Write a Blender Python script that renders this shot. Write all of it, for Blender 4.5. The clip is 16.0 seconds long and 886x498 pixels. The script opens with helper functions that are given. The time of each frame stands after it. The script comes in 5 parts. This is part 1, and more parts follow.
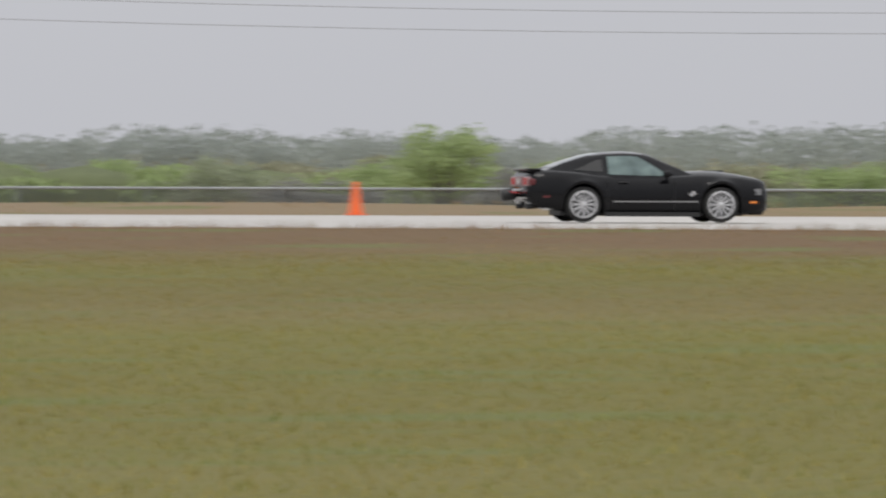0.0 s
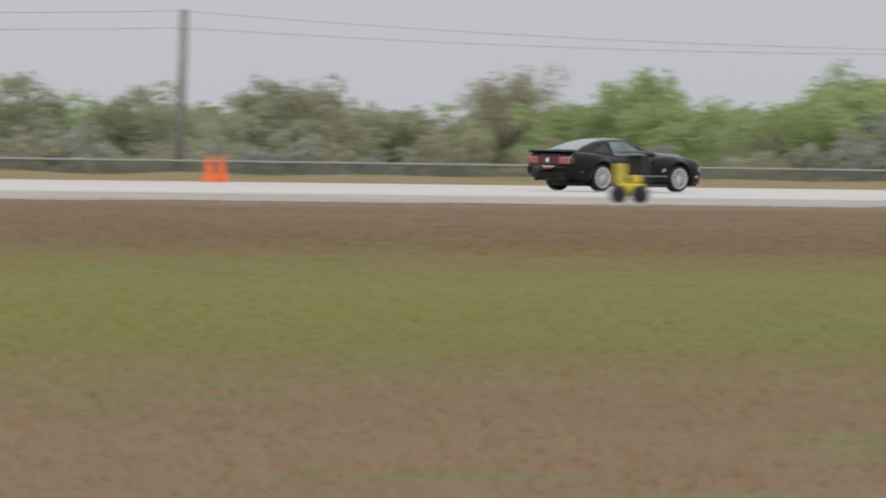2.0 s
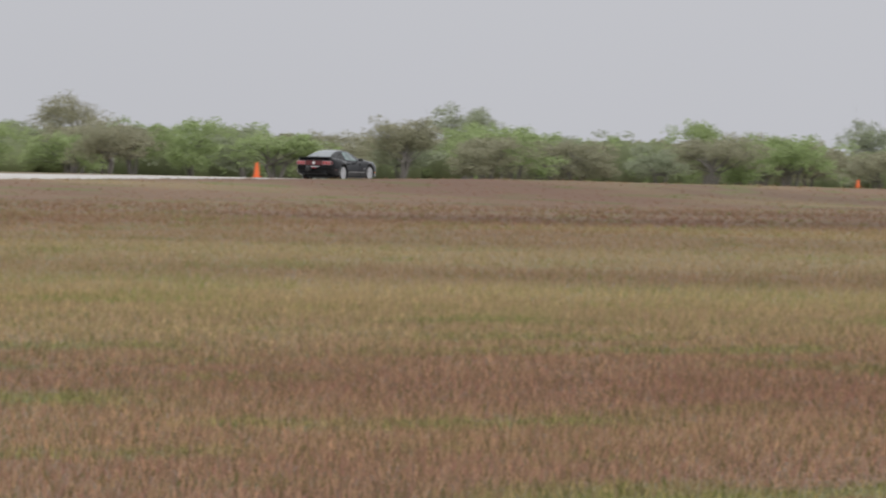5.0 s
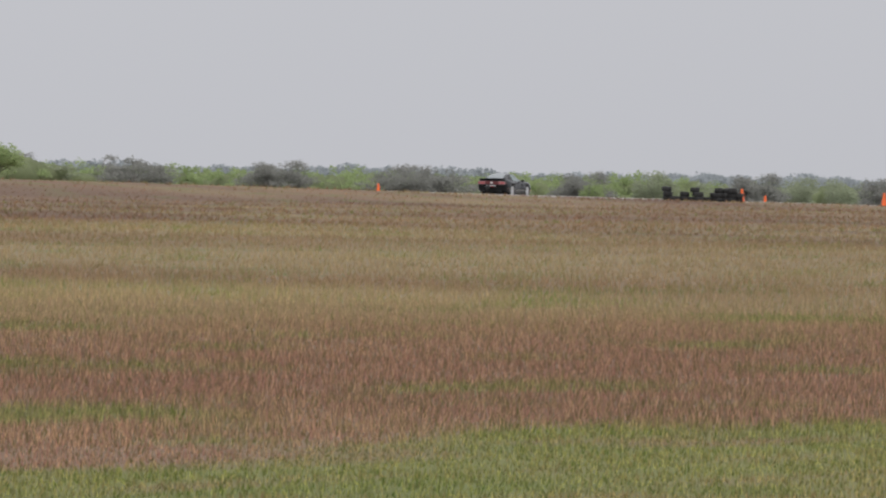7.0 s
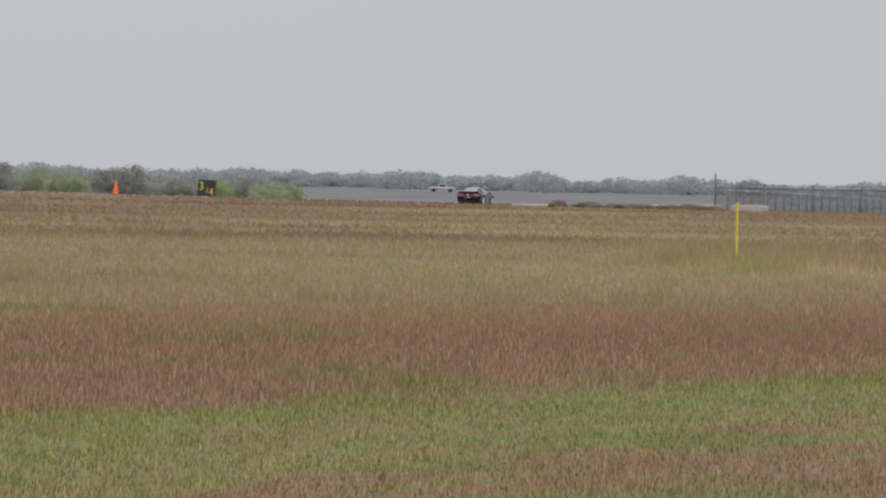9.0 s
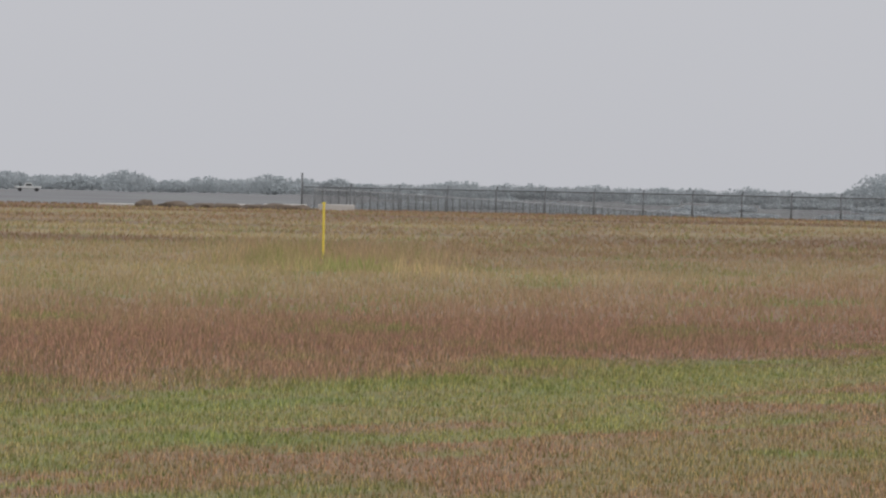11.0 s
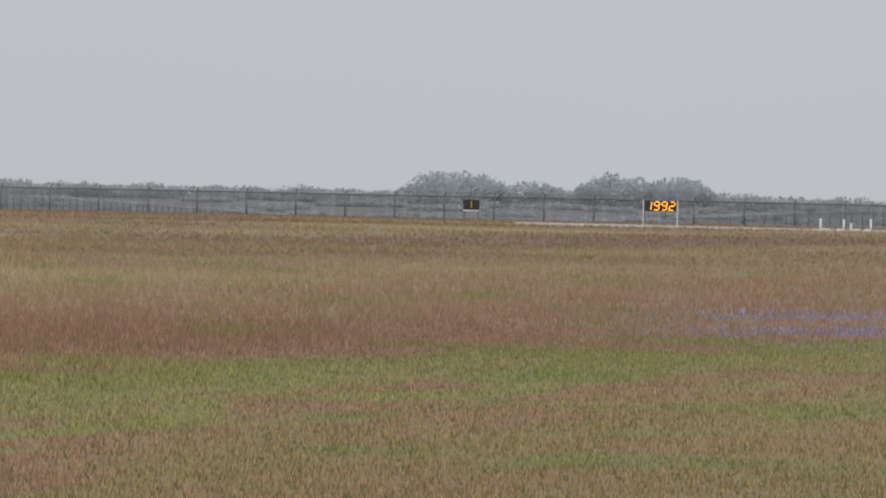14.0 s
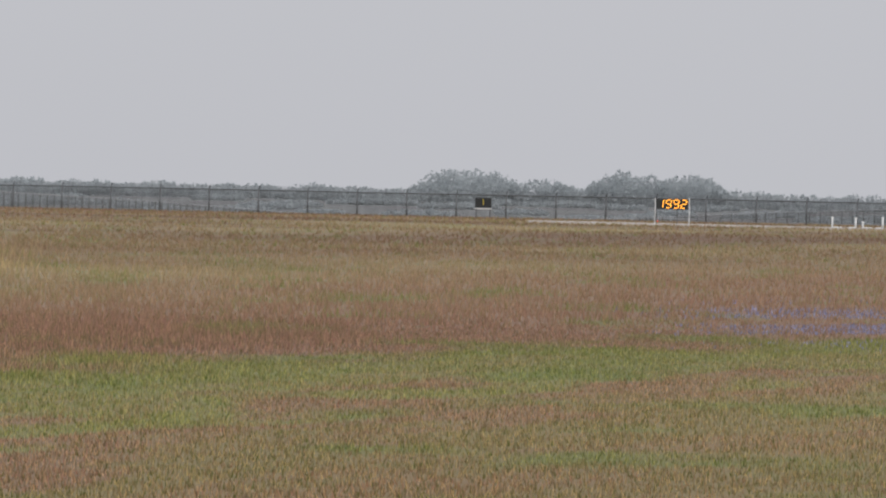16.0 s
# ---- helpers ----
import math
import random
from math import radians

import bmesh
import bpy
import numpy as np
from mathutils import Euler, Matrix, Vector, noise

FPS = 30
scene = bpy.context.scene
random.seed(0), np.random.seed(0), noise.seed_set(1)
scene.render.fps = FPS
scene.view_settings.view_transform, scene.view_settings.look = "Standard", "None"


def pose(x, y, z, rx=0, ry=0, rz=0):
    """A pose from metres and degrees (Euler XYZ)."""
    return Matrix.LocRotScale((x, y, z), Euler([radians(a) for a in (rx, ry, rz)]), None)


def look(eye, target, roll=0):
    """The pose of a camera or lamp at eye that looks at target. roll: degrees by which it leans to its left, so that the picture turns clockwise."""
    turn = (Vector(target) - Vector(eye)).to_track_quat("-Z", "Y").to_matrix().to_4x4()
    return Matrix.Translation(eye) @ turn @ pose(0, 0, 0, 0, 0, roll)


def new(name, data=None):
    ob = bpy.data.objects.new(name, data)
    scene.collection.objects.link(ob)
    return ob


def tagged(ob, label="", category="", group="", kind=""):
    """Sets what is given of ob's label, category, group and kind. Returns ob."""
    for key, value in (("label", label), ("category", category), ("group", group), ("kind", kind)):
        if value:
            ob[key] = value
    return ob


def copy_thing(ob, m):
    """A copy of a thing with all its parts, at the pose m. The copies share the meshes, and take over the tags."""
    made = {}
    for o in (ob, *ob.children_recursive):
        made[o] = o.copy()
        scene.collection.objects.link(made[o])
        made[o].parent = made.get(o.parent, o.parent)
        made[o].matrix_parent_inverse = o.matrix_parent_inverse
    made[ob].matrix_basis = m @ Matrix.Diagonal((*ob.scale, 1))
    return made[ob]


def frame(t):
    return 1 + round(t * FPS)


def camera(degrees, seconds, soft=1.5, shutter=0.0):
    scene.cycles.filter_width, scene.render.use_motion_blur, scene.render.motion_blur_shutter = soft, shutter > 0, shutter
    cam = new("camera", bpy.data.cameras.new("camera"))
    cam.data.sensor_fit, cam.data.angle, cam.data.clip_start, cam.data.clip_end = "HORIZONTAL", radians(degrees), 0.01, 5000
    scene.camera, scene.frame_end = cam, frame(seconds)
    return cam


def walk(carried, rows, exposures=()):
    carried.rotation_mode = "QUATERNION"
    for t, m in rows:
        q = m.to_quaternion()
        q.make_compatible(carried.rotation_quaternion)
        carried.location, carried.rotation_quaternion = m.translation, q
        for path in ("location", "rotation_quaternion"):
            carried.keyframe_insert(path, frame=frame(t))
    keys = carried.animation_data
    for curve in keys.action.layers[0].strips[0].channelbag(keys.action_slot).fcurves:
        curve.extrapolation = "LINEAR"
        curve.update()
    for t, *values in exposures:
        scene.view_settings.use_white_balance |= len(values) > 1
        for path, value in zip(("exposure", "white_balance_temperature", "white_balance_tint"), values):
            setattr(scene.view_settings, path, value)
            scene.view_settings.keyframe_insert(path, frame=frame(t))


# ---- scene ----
EYE = 1.4        # metres over the runway
CAR_Y = 196.0    # the car's near wheels run on this line
cam = camera(4.92, 16.0, soft=2.1, shutter=0.12)
# seconds, degrees right of the runway's cross line, pitch, lean
PATH = [
    (0, 10.343, -0.545, 0.237), (0.1, 11.778, -0.559, 0.268), (0.2, 13.491, -0.577, 0.304), (0.3, 16.156, -0.578, 0.361), (0.4, 18.551, -0.597, 0.412),
    (0.5, 20.557, -0.617, 0.454), (0.6, 22.114, -0.632, 0.487), (0.7, 23.248, -0.633, 0.512), (0.8, 24.628, -0.627, 0.541), (0.9, 26.231, -0.637, 0.575),
    (1, 27.877, -0.646, 0.615), (1.1, 29.624, -0.647, 0.656), (1.2, 31.367, -0.66, 0.697), (1.3, 32.912, -0.683, 0.734), (1.4, 34.158, -0.67, 0.764),
    (1.5, 35.275, -0.674, 0.79), (1.6, 36.479, -0.672, 0.819), (1.7, 37.761, -0.671, 0.849), (1.8, 39.143, -0.64, 0.882), (1.9, 40.469, -0.635, 0.914),
    (2, 41.927, -0.63, 0.948), (2.1, 43.175, -0.613, 0.971), (2.2, 44.181, -0.597, 0.989), (2.3, 45.05, -0.592, 1.005), (2.4, 45.66, -0.587, 1.016),
    (2.5, 46.773, -0.613, 1.036), (2.6, 47.996, -0.57, 1.058), (2.7, 49.265, -0.585, 1.081), (2.8, 50.648, -0.578, 1.106), (2.9, 51.638, -0.569, 1.123),
    (3, 52.068, -0.57, 1.13), (3.2, 53.416, -0.571, 1.137), (3.6, 56.537, -0.554, 1.151), (4, 59.307, -0.537, 1.164), (4.4, 61.779, -0.52, 1.176),
    (4.8, 64, -0.503, 1.186), (5.3, 66.477, -0.482, 1.198), (5.5, 67.214, -0.467, 1.2), (5.8, 67.843, -0.463, 1.201), (6, 68.272, -0.46, 1.202),
    (6.1, 68.491, -0.459, 1.202), (6.4, 69.081, -0.456, 1.203), (6.5, 69.387, -0.454, 1.204), (6.6, 69.726, -0.454, 1.204), (6.7, 70.03, -0.452, 1.205),
    (6.9, 70.546, -0.452, 1.205), (7, 70.747, -0.453, 1.206), (7.3, 71.253, -0.45, 1.207), (7.5, 71.53, -0.449, 1.207), (8, 72.523, -0.438, 1.208),
    (8.1, 72.861, -0.443, 1.209), (8.5, 74.055, -0.435, 1.211), (8.6, 74.295, -0.437, 1.211), (9, 75.015, -0.427, 1.212), (9.2, 75.261, -0.419, 1.213),
    (9.9, 76.073, -0.405, 1.214), (10.6, 76.885, -0.391, 1.215), (11.3, 77.697, -0.377, 1.216), (11.5, 78.031, -0.373, 1.217), (11.8, 78.56, -0.365, 1.218),
    (12, 78.916, -0.367, 1.218), (12.1, 79.307, -0.366, 1.219), (12.4, 79.472, -0.36, 1.219), (12.5, 79.594, -0.359, 1.219), (13, 79.944, -0.348, 1.22),
    (13.5, 79.88, -0.354, 1.22), (14, 79.79, -0.345, 1.22), (14.5, 79.742, -0.341, 1.22), (15, 79.737, -0.351, 1.22), (15.5, 79.709, -0.363, 1.22),
    (16, 79.724, -0.357, 1.22),
]
walk(cam, [(t, pose(0, 0, EYE, 90 + p, -r, -y)) for t, y, p, r in PATH])

# ---- light: a bright overcast sky, lighter overhead ----
world = bpy.data.worlds.new("overcast_sky")
scene.world = world
world.use_nodes = True
wn, wl = world.node_tree.nodes, world.node_tree.links
wn.clear()
w_out = wn.new("ShaderNodeOutputWorld")
w_bg = wn.new("ShaderNodeBackground")
w_sky = wn.new("ShaderNodeTexSky")
w_sky.sky_type = "NISHITA"
w_sky.sun_disc = False
w_sky.sun_elevation, w_sky.sun_rotation = radians(55), radians(200)
w_sky.dust_density, w_sky.air_density = 6.0, 1.5
w_tc = wn.new("ShaderNodeTexCoord")
w_sep = wn.new("ShaderNodeSeparateXYZ")
w_ramp = wn.new("ShaderNodeValToRGB")
w_ramp.color_ramp.elements[0].position, w_ramp.color_ramp.elements[0].color = 0.0, (0.575, 0.582, 0.622, 1)
w_ramp.color_ramp.elements[1].position, w_ramp.color_ramp.elements[1].color = 0.9, (1.45, 1.46, 1.50, 1)
w_noise = wn.new("ShaderNodeTexNoise")
w_noise.inputs["Scale"].default_value, w_noise.inputs["Detail"].default_value = 6.0, 3.0
w_cloud = wn.new("ShaderNodeMix")
w_cloud.data_type, w_cloud.blend_type = "RGBA", "MULTIPLY"
w_cloud.inputs[0].default_value = 0.10
w_scale = wn.new("ShaderNodeMix")
w_scale.data_type, w_scale.blend_type = "RGBA", "MULTIPLY"
w_scale.inputs[0].default_value = 1.0
w_scale.inputs[7].default_value = (0.1, 0.1, 0.1, 1)
w_mix = wn.new("ShaderNodeMix")
w_mix.data_type = "RGBA"
w_mix.inputs[0].default_value = 0.94
wl.new(w_tc.outputs["Generated"], w_sep.inputs[0])
wl.new(w_tc.outputs["Generated"], w_noise.inputs["Vector"])
wl.new(w_sep.outputs["Z"], w_ramp.inputs[0])
wl.new(w_ramp.outputs[0], w_cloud.inputs[6])
wl.new(w_noise.outputs["Fac"], w_cloud.inputs[7])
wl.new(w_sky.outputs[0], w_scale.inputs[6])
wl.new(w_scale.outputs[2], w_mix.inputs[6])
wl.new(w_cloud.outputs[2], w_mix.inputs[7])
wl.new(w_mix.outputs[2], w_bg.inputs[0])
w_bg.inputs[1].default_value = 1.0
wl.new(w_bg.outputs[0], w_out.inputs[0])
sun = new("sun", bpy.data.lights.new("sun", "SUN"))
sun.data.energy, sun.data.angle, sun.data.color = 0.8, radians(25), (1.0, 0.97, 0.93)
sun.matrix_world = look((-40, -60, 120), (0, 0, 0))


# ---- materials ----
def material(name, rough=0.6, metal=0.0):
    m = bpy.data.materials.new(name)
    m.use_nodes = True
    n = m.node_tree.nodes
    b = n["Principled BSDF"]
    b.inputs["Roughness"].default_value, b.inputs["Metallic"].default_value = rough, metal
    return m, n, m.node_tree.links, b


def see_through(n, l, b, colour, share):
    """Thin leaves and blades let light through."""
    tl, mix = n.new("ShaderNodeBsdfTranslucent"), n.new("ShaderNodeMixShader")
    mix.inputs[0].default_value = share
    l.new(colour, tl.inputs["Color"])
    l.new(b.outputs[0], mix.inputs[1])
    l.new(tl.outputs[0], mix.inputs[2])
    l.new(mix.outputs[0], n["Material Output"].inputs[0])


def noise_mat(name, c1, c2, scale=3.0, rough=0.6, metal=0.0, bump=0.0, space="Object", vary=0.0, detail=5.0, fine=None, thin=0.0):
    """Two colours mixed by noise at a coarse and a fine scale; vary: change from object to object and island to island."""
    m, n, l, b = material(name, rough, metal)
    tc = n.new("ShaderNodeTexCoord")
    t1 = n.new("ShaderNodeTexNoise")
    t1.inputs["Scale"].default_value, t1.inputs["Detail"].default_value = scale, detail
    t2 = n.new("ShaderNodeTexNoise")
    t2.inputs["Scale"].default_value, t2.inputs["Detail"].default_value = fine or scale * 9, 3.0
    l.new(tc.outputs[space], t1.inputs["Vector"])
    l.new(tc.outputs[space], t2.inputs["Vector"])
    add = n.new("ShaderNodeMath")
    add.operation = "MULTIPLY_ADD"
    add.inputs[1].default_value, add.inputs[2].default_value = 0.6, -0.05
    l.new(t2.outputs["Fac"], add.inputs[0])
    mx = n.new("ShaderNodeMath")
    mx.operation = "MULTIPLY_ADD"
    mx.inputs[1].default_value = 0.6
    l.new(t1.outputs["Fac"], mx.inputs[0])
    l.new(add.outputs[0], mx.inputs[2])
    ramp = n.new("ShaderNodeMapRange")
    ramp.inputs[1].default_value, ramp.inputs[2].default_value = 0.35, 0.75
    l.new(mx.outputs[0], ramp.inputs[0])
    col = n.new("ShaderNodeMix")
    col.data_type = "RGBA"
    col.inputs[6].default_value, col.inputs[7].default_value = (*c1, 1), (*c2, 1)
    l.new(ramp.outputs[0], col.inputs[0])
    out = col.outputs[2]
    if vary:
        geo, hsv, mr = n.new("ShaderNodeNewGeometry"), n.new("ShaderNodeHueSaturation"), n.new("ShaderNodeMapRange")
        mr.inputs[3].default_value, mr.inputs[4].default_value = 1 - vary, 1 + vary
        l.new(geo.outputs["Random Per Island"], mr.inputs[0])
        l.new(mr.outputs[0], hsv.inputs["Value"])
        l.new(out, hsv.inputs["Color"])
        out = hsv.outputs[0]
    l.new(out, b.inputs["Base Color"])
    if thin:
        see_through(n, l, b, out, thin)
    if bump:
        bp = n.new("ShaderNodeBump")
        bp.inputs["Strength"].default_value, bp.inputs["Distance"].default_value = bump, 0.02
        l.new(t2.outputs["Fac"], bp.inputs["Height"])
        l.new(bp.outputs[0], b.inputs["Normal"])
    return m


def field_mat(name, gain=1.0, tuft=False, lively=1.0):
    """The meadow's colours: strips that run along the runway, broken up by long drifts."""
    m, n, l, b = material(name, 0.9)
    b.inputs["Specular IOR Level"].default_value = 0.15
    geo, sep = n.new("ShaderNodeNewGeometry"), n.new("ShaderNodeSeparateXYZ")
    l.new(geo.outputs["Position"], sep.inputs[0])

    def noise_tex(sx, sy, detail=4.0):
        mp, t = n.new("ShaderNodeMapping"), n.new("ShaderNodeTexNoise")
        mp.inputs["Scale"].default_value = (sx, sy, 0.0)
        t.inputs["Scale"].default_value, t.inputs["Detail"].default_value = 1.0, detail
        l.new(geo.outputs["Position"], mp.inputs[0])
        l.new(mp.outputs[0], t.inputs["Vector"])
        return t.outputs["Fac"]

    def math_node(op, a, c, d=0.0):
        q = n.new("ShaderNodeMath")
        q.operation = op
        for i, v in enumerate((a, c, d)):
            if isinstance(v, (int, float)):
                q.inputs[i].default_value = v
            else:
                l.new(v, q.inputs[i])
        return q.outputs[0]

    def ease(src, a, c, lo, hi):
        q = n.new("ShaderNodeMapRange")
        q.interpolation_type = "SMOOTHSTEP"
        for i, v in enumerate((a, c, lo, hi)):
            q.inputs[i + 1].default_value = v
        l.new(src, q.inputs[0])
        return q.outputs[0]

    drift = noise_tex(0.018, 0.11)
    patch = noise_tex(0.09, 0.5, 5.0)
    grain = noise_tex(4.0, 9.0, 3.0)
    warp = math_node("MULTIPLY_ADD", math_node("SUBTRACT", noise_tex(0.05, 0.09), 0.5), ease(sep.outputs["Y"], 18, 60, 1.6, 8.0), sep.outputs["Y"])
    warp = math_node("MULTIPLY_ADD", math_node("SUBTRACT", patch, 0.5), ease(sep.outputs["Y"], 18, 60, 3.0, 4.5), warp)

    # close by the strips break up into short streaks
    warp = math_node("MULTIPLY_ADD", math_node("SUBTRACT", noise_tex(0.16, 0.95, 6.0), 0.5), ease(sep.outputs["Y"], 17, 26, 9.0, 0.0), warp)
    # the strips swing away from the runway towards the west
    swing = math_node("MULTIPLY", ease(sep.outputs["X"], 26, 80, -45, 0), ease(sep.outputs["Y"], 80, 130, 0, 1))
    warp = math_node("ADD", warp, ease(sep.outputs["X"], 62, 112, 0, 4.5))
    warp = math_node("ADD", warp, math_node("ADD", swing, math_node("MULTIPLY", ease(sep.outputs["X"], 8, 26, 20, 0), ease(sep.outputs["Y"], 52, 74, 1, 0))))
    t = math_node("DIVIDE", warp, 240.0)
    near_bands = [(0, (0.215, 0.172, 0.092)), (26, (0.215, 0.168, 0.090)), (31, (0.190, 0.128, 0.074)), (42, (0.190, 0.130, 0.070)), (48, (0.166, 0.144, 0.046)), (54, (0.162, 0.147, 0.040)), (78, (0.164, 0.147, 0.040)), (90, (0.164, 0.128, 0.048)), (98, (0.162, 0.106, 0.056)),
                  (150, (0.164, 0.102, 0.062)), (158, (0.24, 0.18, 0.12)), (222, (0.25, 0.185, 0.092)), (240, (0.22, 0.19, 0.09))]
    far_bands = [(0, (0.207, 0.149, 0.080)), (5, (0.212, 0.143, 0.084)), (7.2, (0.189, 0.155, 0.073)), (8.6, (0.212, 0.146, 0.084)), (10, (0.175, 0.158, 0.066)), (10.9, (0.212, 0.143, 0.087)), (12.4, (0.204, 0.137, 0.084)), (13.2, (0.172, 0.182, 0.064)), (13.9, (0.208, 0.164, 0.088)), (14.7, (0.165, 0.182, 0.060)), (15.4, (0.195, 0.168, 0.078)), (16.3, (0.150, 0.182, 0.052)), (17.3, (0.215, 0.142, 0.098)),
                 (24, (0.215, 0.138, 0.095)), (30, (0.225, 0.152, 0.100)), (35, (0.246, 0.188, 0.114)), (76, (0.246, 0.188, 0.112)), (90, (0.225, 0.154, 0.094)), (100, (0.205, 0.137, 0.090)), (152, (0.205, 0.134, 0.090)), (222, (0.22, 0.18, 0.11)), (240, (0.20, 0.19, 0.15))]

    def band_ramp(bands):
        ramp = n.new("ShaderNodeValToRGB")
        els = ramp.color_ramp.elements
        els[0].position, els[0].color = 0.0, (*bands[0][1], 1)
        els[1].position, els[1].color = bands[-1][0] / 240, (*bands[-1][1], 1)
        for y, c in bands[1:-1]:
            e = els.new(y / 240)
            e.color = (*c, 1)
        l.new(t, ramp.inputs[0])
        return ramp.outputs[0]

    along = n.new("ShaderNodeMapRange")
    along.inputs[1].default_value, along.inputs[2].default_value = 1.05, 2.0
    l.new(math_node("MULTIPLY_ADD", math_node("SUBTRACT", drift, 0.5), 0.8, math_node("DIVIDE", sep.outputs["X"], math_node("MAXIMUM", sep.outputs["Y"], 1.0))), along.inputs[0])
    base = n.new("ShaderNodeMix")
    base.data_type = "RGBA"
    l.new(along.outputs[0], base.inputs[0])
    l.new(band_ramp(near_bands), base.inputs[6])
    l.new(band_ramp(far_bands), base.inputs[7])
    # Far ground fades to blue-grey: distance haze painted into the meadow colour.
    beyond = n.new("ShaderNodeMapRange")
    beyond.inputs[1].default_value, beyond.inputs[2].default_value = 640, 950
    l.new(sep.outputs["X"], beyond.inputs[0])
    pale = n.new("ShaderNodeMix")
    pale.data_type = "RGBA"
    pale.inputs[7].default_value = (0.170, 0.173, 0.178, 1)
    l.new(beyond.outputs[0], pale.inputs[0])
    straw = n.new("ShaderNodeMix")
    straw.data_type = "RGBA"
    straw.inputs[7].default_value = (0.255, 0.205, 0.110, 1)
    drift2 = noise_tex(0.045, 0.065, 5.0)
    sm = n.new("ShaderNodeMapRange")
    sm.inputs[1].default_value, sm.inputs[2].default_value, sm.inputs[4].default_value = 0.51, 0.64, 0.75
    l.new(drift2, sm.inputs[0])
    open_side = math_node("MULTIPLY", math_node("MULTIPLY_ADD", along.outputs[0], 0.8, 0.2), ease(sep.outputs["Y"], 20, 42, 0.25, 1.0))
    l.new(math_node("MULTIPLY", sm.outputs[0], open_side), straw.inputs[0])
    l.new(base.outputs[2], straw.inputs[6])
    rust = n.new("ShaderNodeMix")
    rust.data_type = "RGBA"
    rust.inputs[7].default_value = (0.158, 0.102, 0.072, 1)
    drift3 = noise_tex(0.04, 0.055, 5.0)
    rm = n.new("ShaderNodeMapRange")
    rm.inputs[1].default_value, rm.inputs[2].default_value, rm.inputs[4].default_value = 0.49, 0.61, 0.85
    l.new(drift3, rm.inputs[0])
    belt = math_node("MULTIPLY", math_node("MULTIPLY", ease(warp, 40, 46, 0, 1), ease(warp, 54, 62, 1, 0)), ease(sep.outputs["X"], 170, 240, 0, 0.75))
    l.new(math_node("MAXIMUM", belt, math_node("MULTIPLY", math_node("MULTIPLY", rm.outputs[0], ease(sep.outputs["X"], 150, 230, 0.2, 1.0)), open_side)), rust.inputs[0])
    l.new(straw.outputs[2], rust.inputs[6])
    hsv = n.new("ShaderNodeHueSaturation")
    val = n.new("ShaderNodeMapRange")
    val.inputs[1].default_value, val.inputs[2].default_value = 0.3, 0.7
    val.inputs[3].default_value, val.inputs[4].default_value = 0.88 * gain, 1.12 * gain
    l.new(grain, val.inputs[0])
    v = val.outputs[0]
    if tuft:
        ri = n.new("ShaderNodeMapRange")
        ri.inputs[3].default_value, ri.inputs[4].default_value = 1 - 0.34 * lively, 1 + 0.40 * lively
        l.new(geo.outputs["Random Per Island"], ri.inputs[0])
        v = math_node("MULTIPLY", v, ri.outputs[0])
        blade = n.new("ShaderNodeValToRGB")
        blade.color_ramp.interpolation = "CONSTANT"
        be = blade.color_ramp.elements
        be[0].position, be[0].color = 0.0, (0.85, 1.18, 0.60, 1)
        be[1].position, be[1].color = 0.86, (1.35, 1.25, 1.15, 1)
        for pos, c in ((0.16, (1, 1, 1, 1)), (0.55, (1.10, 0.90, 1.02, 1)), (0.72, (1.0, 1.0, 0.9, 1))):
            be.new(pos).color = c
        l.new(geo.outputs["Random Per Island"], blade.inputs[0])
        tint = n.new("ShaderNodeMix")
        tint.data_type, tint.blend_type = "RGBA", "MULTIPLY"
        tint.inputs[0].default_value = min(1.0, 0.85 * lively)
        l.new(pale.outputs[2], tint.inputs[6])
        l.new(blade.outputs[0], tint.inputs[7])
    l.new(v, hsv.inputs["Value"])
    fresh = n.new("ShaderNodeMix")
    fresh.data_type = "RGBA"
    fresh.inputs[7].default_value = (0.140, 0.165, 0.055, 1)
    gm = n.new("ShaderNodeMapRange")
    gm.inputs[1].default_value, gm.inputs[2].default_value, gm.inputs[4].default_value = 0.54, 0.64, 0.7
    l.new(noise_tex(0.22, 0.5, 7.0), gm.inputs[0])
    l.new(gm.outputs[0], fresh.inputs[0])
    l.new(rust.outputs[2], fresh.inputs[6])
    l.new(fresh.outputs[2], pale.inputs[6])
    # broad drifts of darker and paler grass
    broad = n.new("ShaderNodeValToRGB")
    ce = broad.color_ramp.elements
    ce[0].position, ce[0].color = 0.38, (0.85, 0.78, 0.80, 1)
    ce[1].position, ce[1].color = 0.62, (1.12, 1.14, 1.07, 1)
    ce.new(0.50).color = (1, 1, 1, 1)
    l.new(noise_tex(0.024, 0.036, 3.0), broad.inputs[0])
    drifts = n.new("ShaderNodeMix")
    drifts.data_type, drifts.blend_type = "RGBA", "MULTIPLY"
    l.new(math_node("MULTIPLY", math_node("MULTIPLY_ADD", along.outputs[0], 0.7, 0.2), ease(sep.outputs["Y"], 20, 42, 0.4, 1.0)), drifts.inputs[0])
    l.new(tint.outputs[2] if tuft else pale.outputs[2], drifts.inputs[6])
    l.new(broad.outputs[0], drifts.inputs[7])
    l.new(drifts.outputs[2], hsv.inputs["Color"])
    l.new(hsv.outputs[0], b.inputs["Base Color"])
    if tuft:
        see_through(n, l, b, hsv.outputs[0], 0.45)
    return m


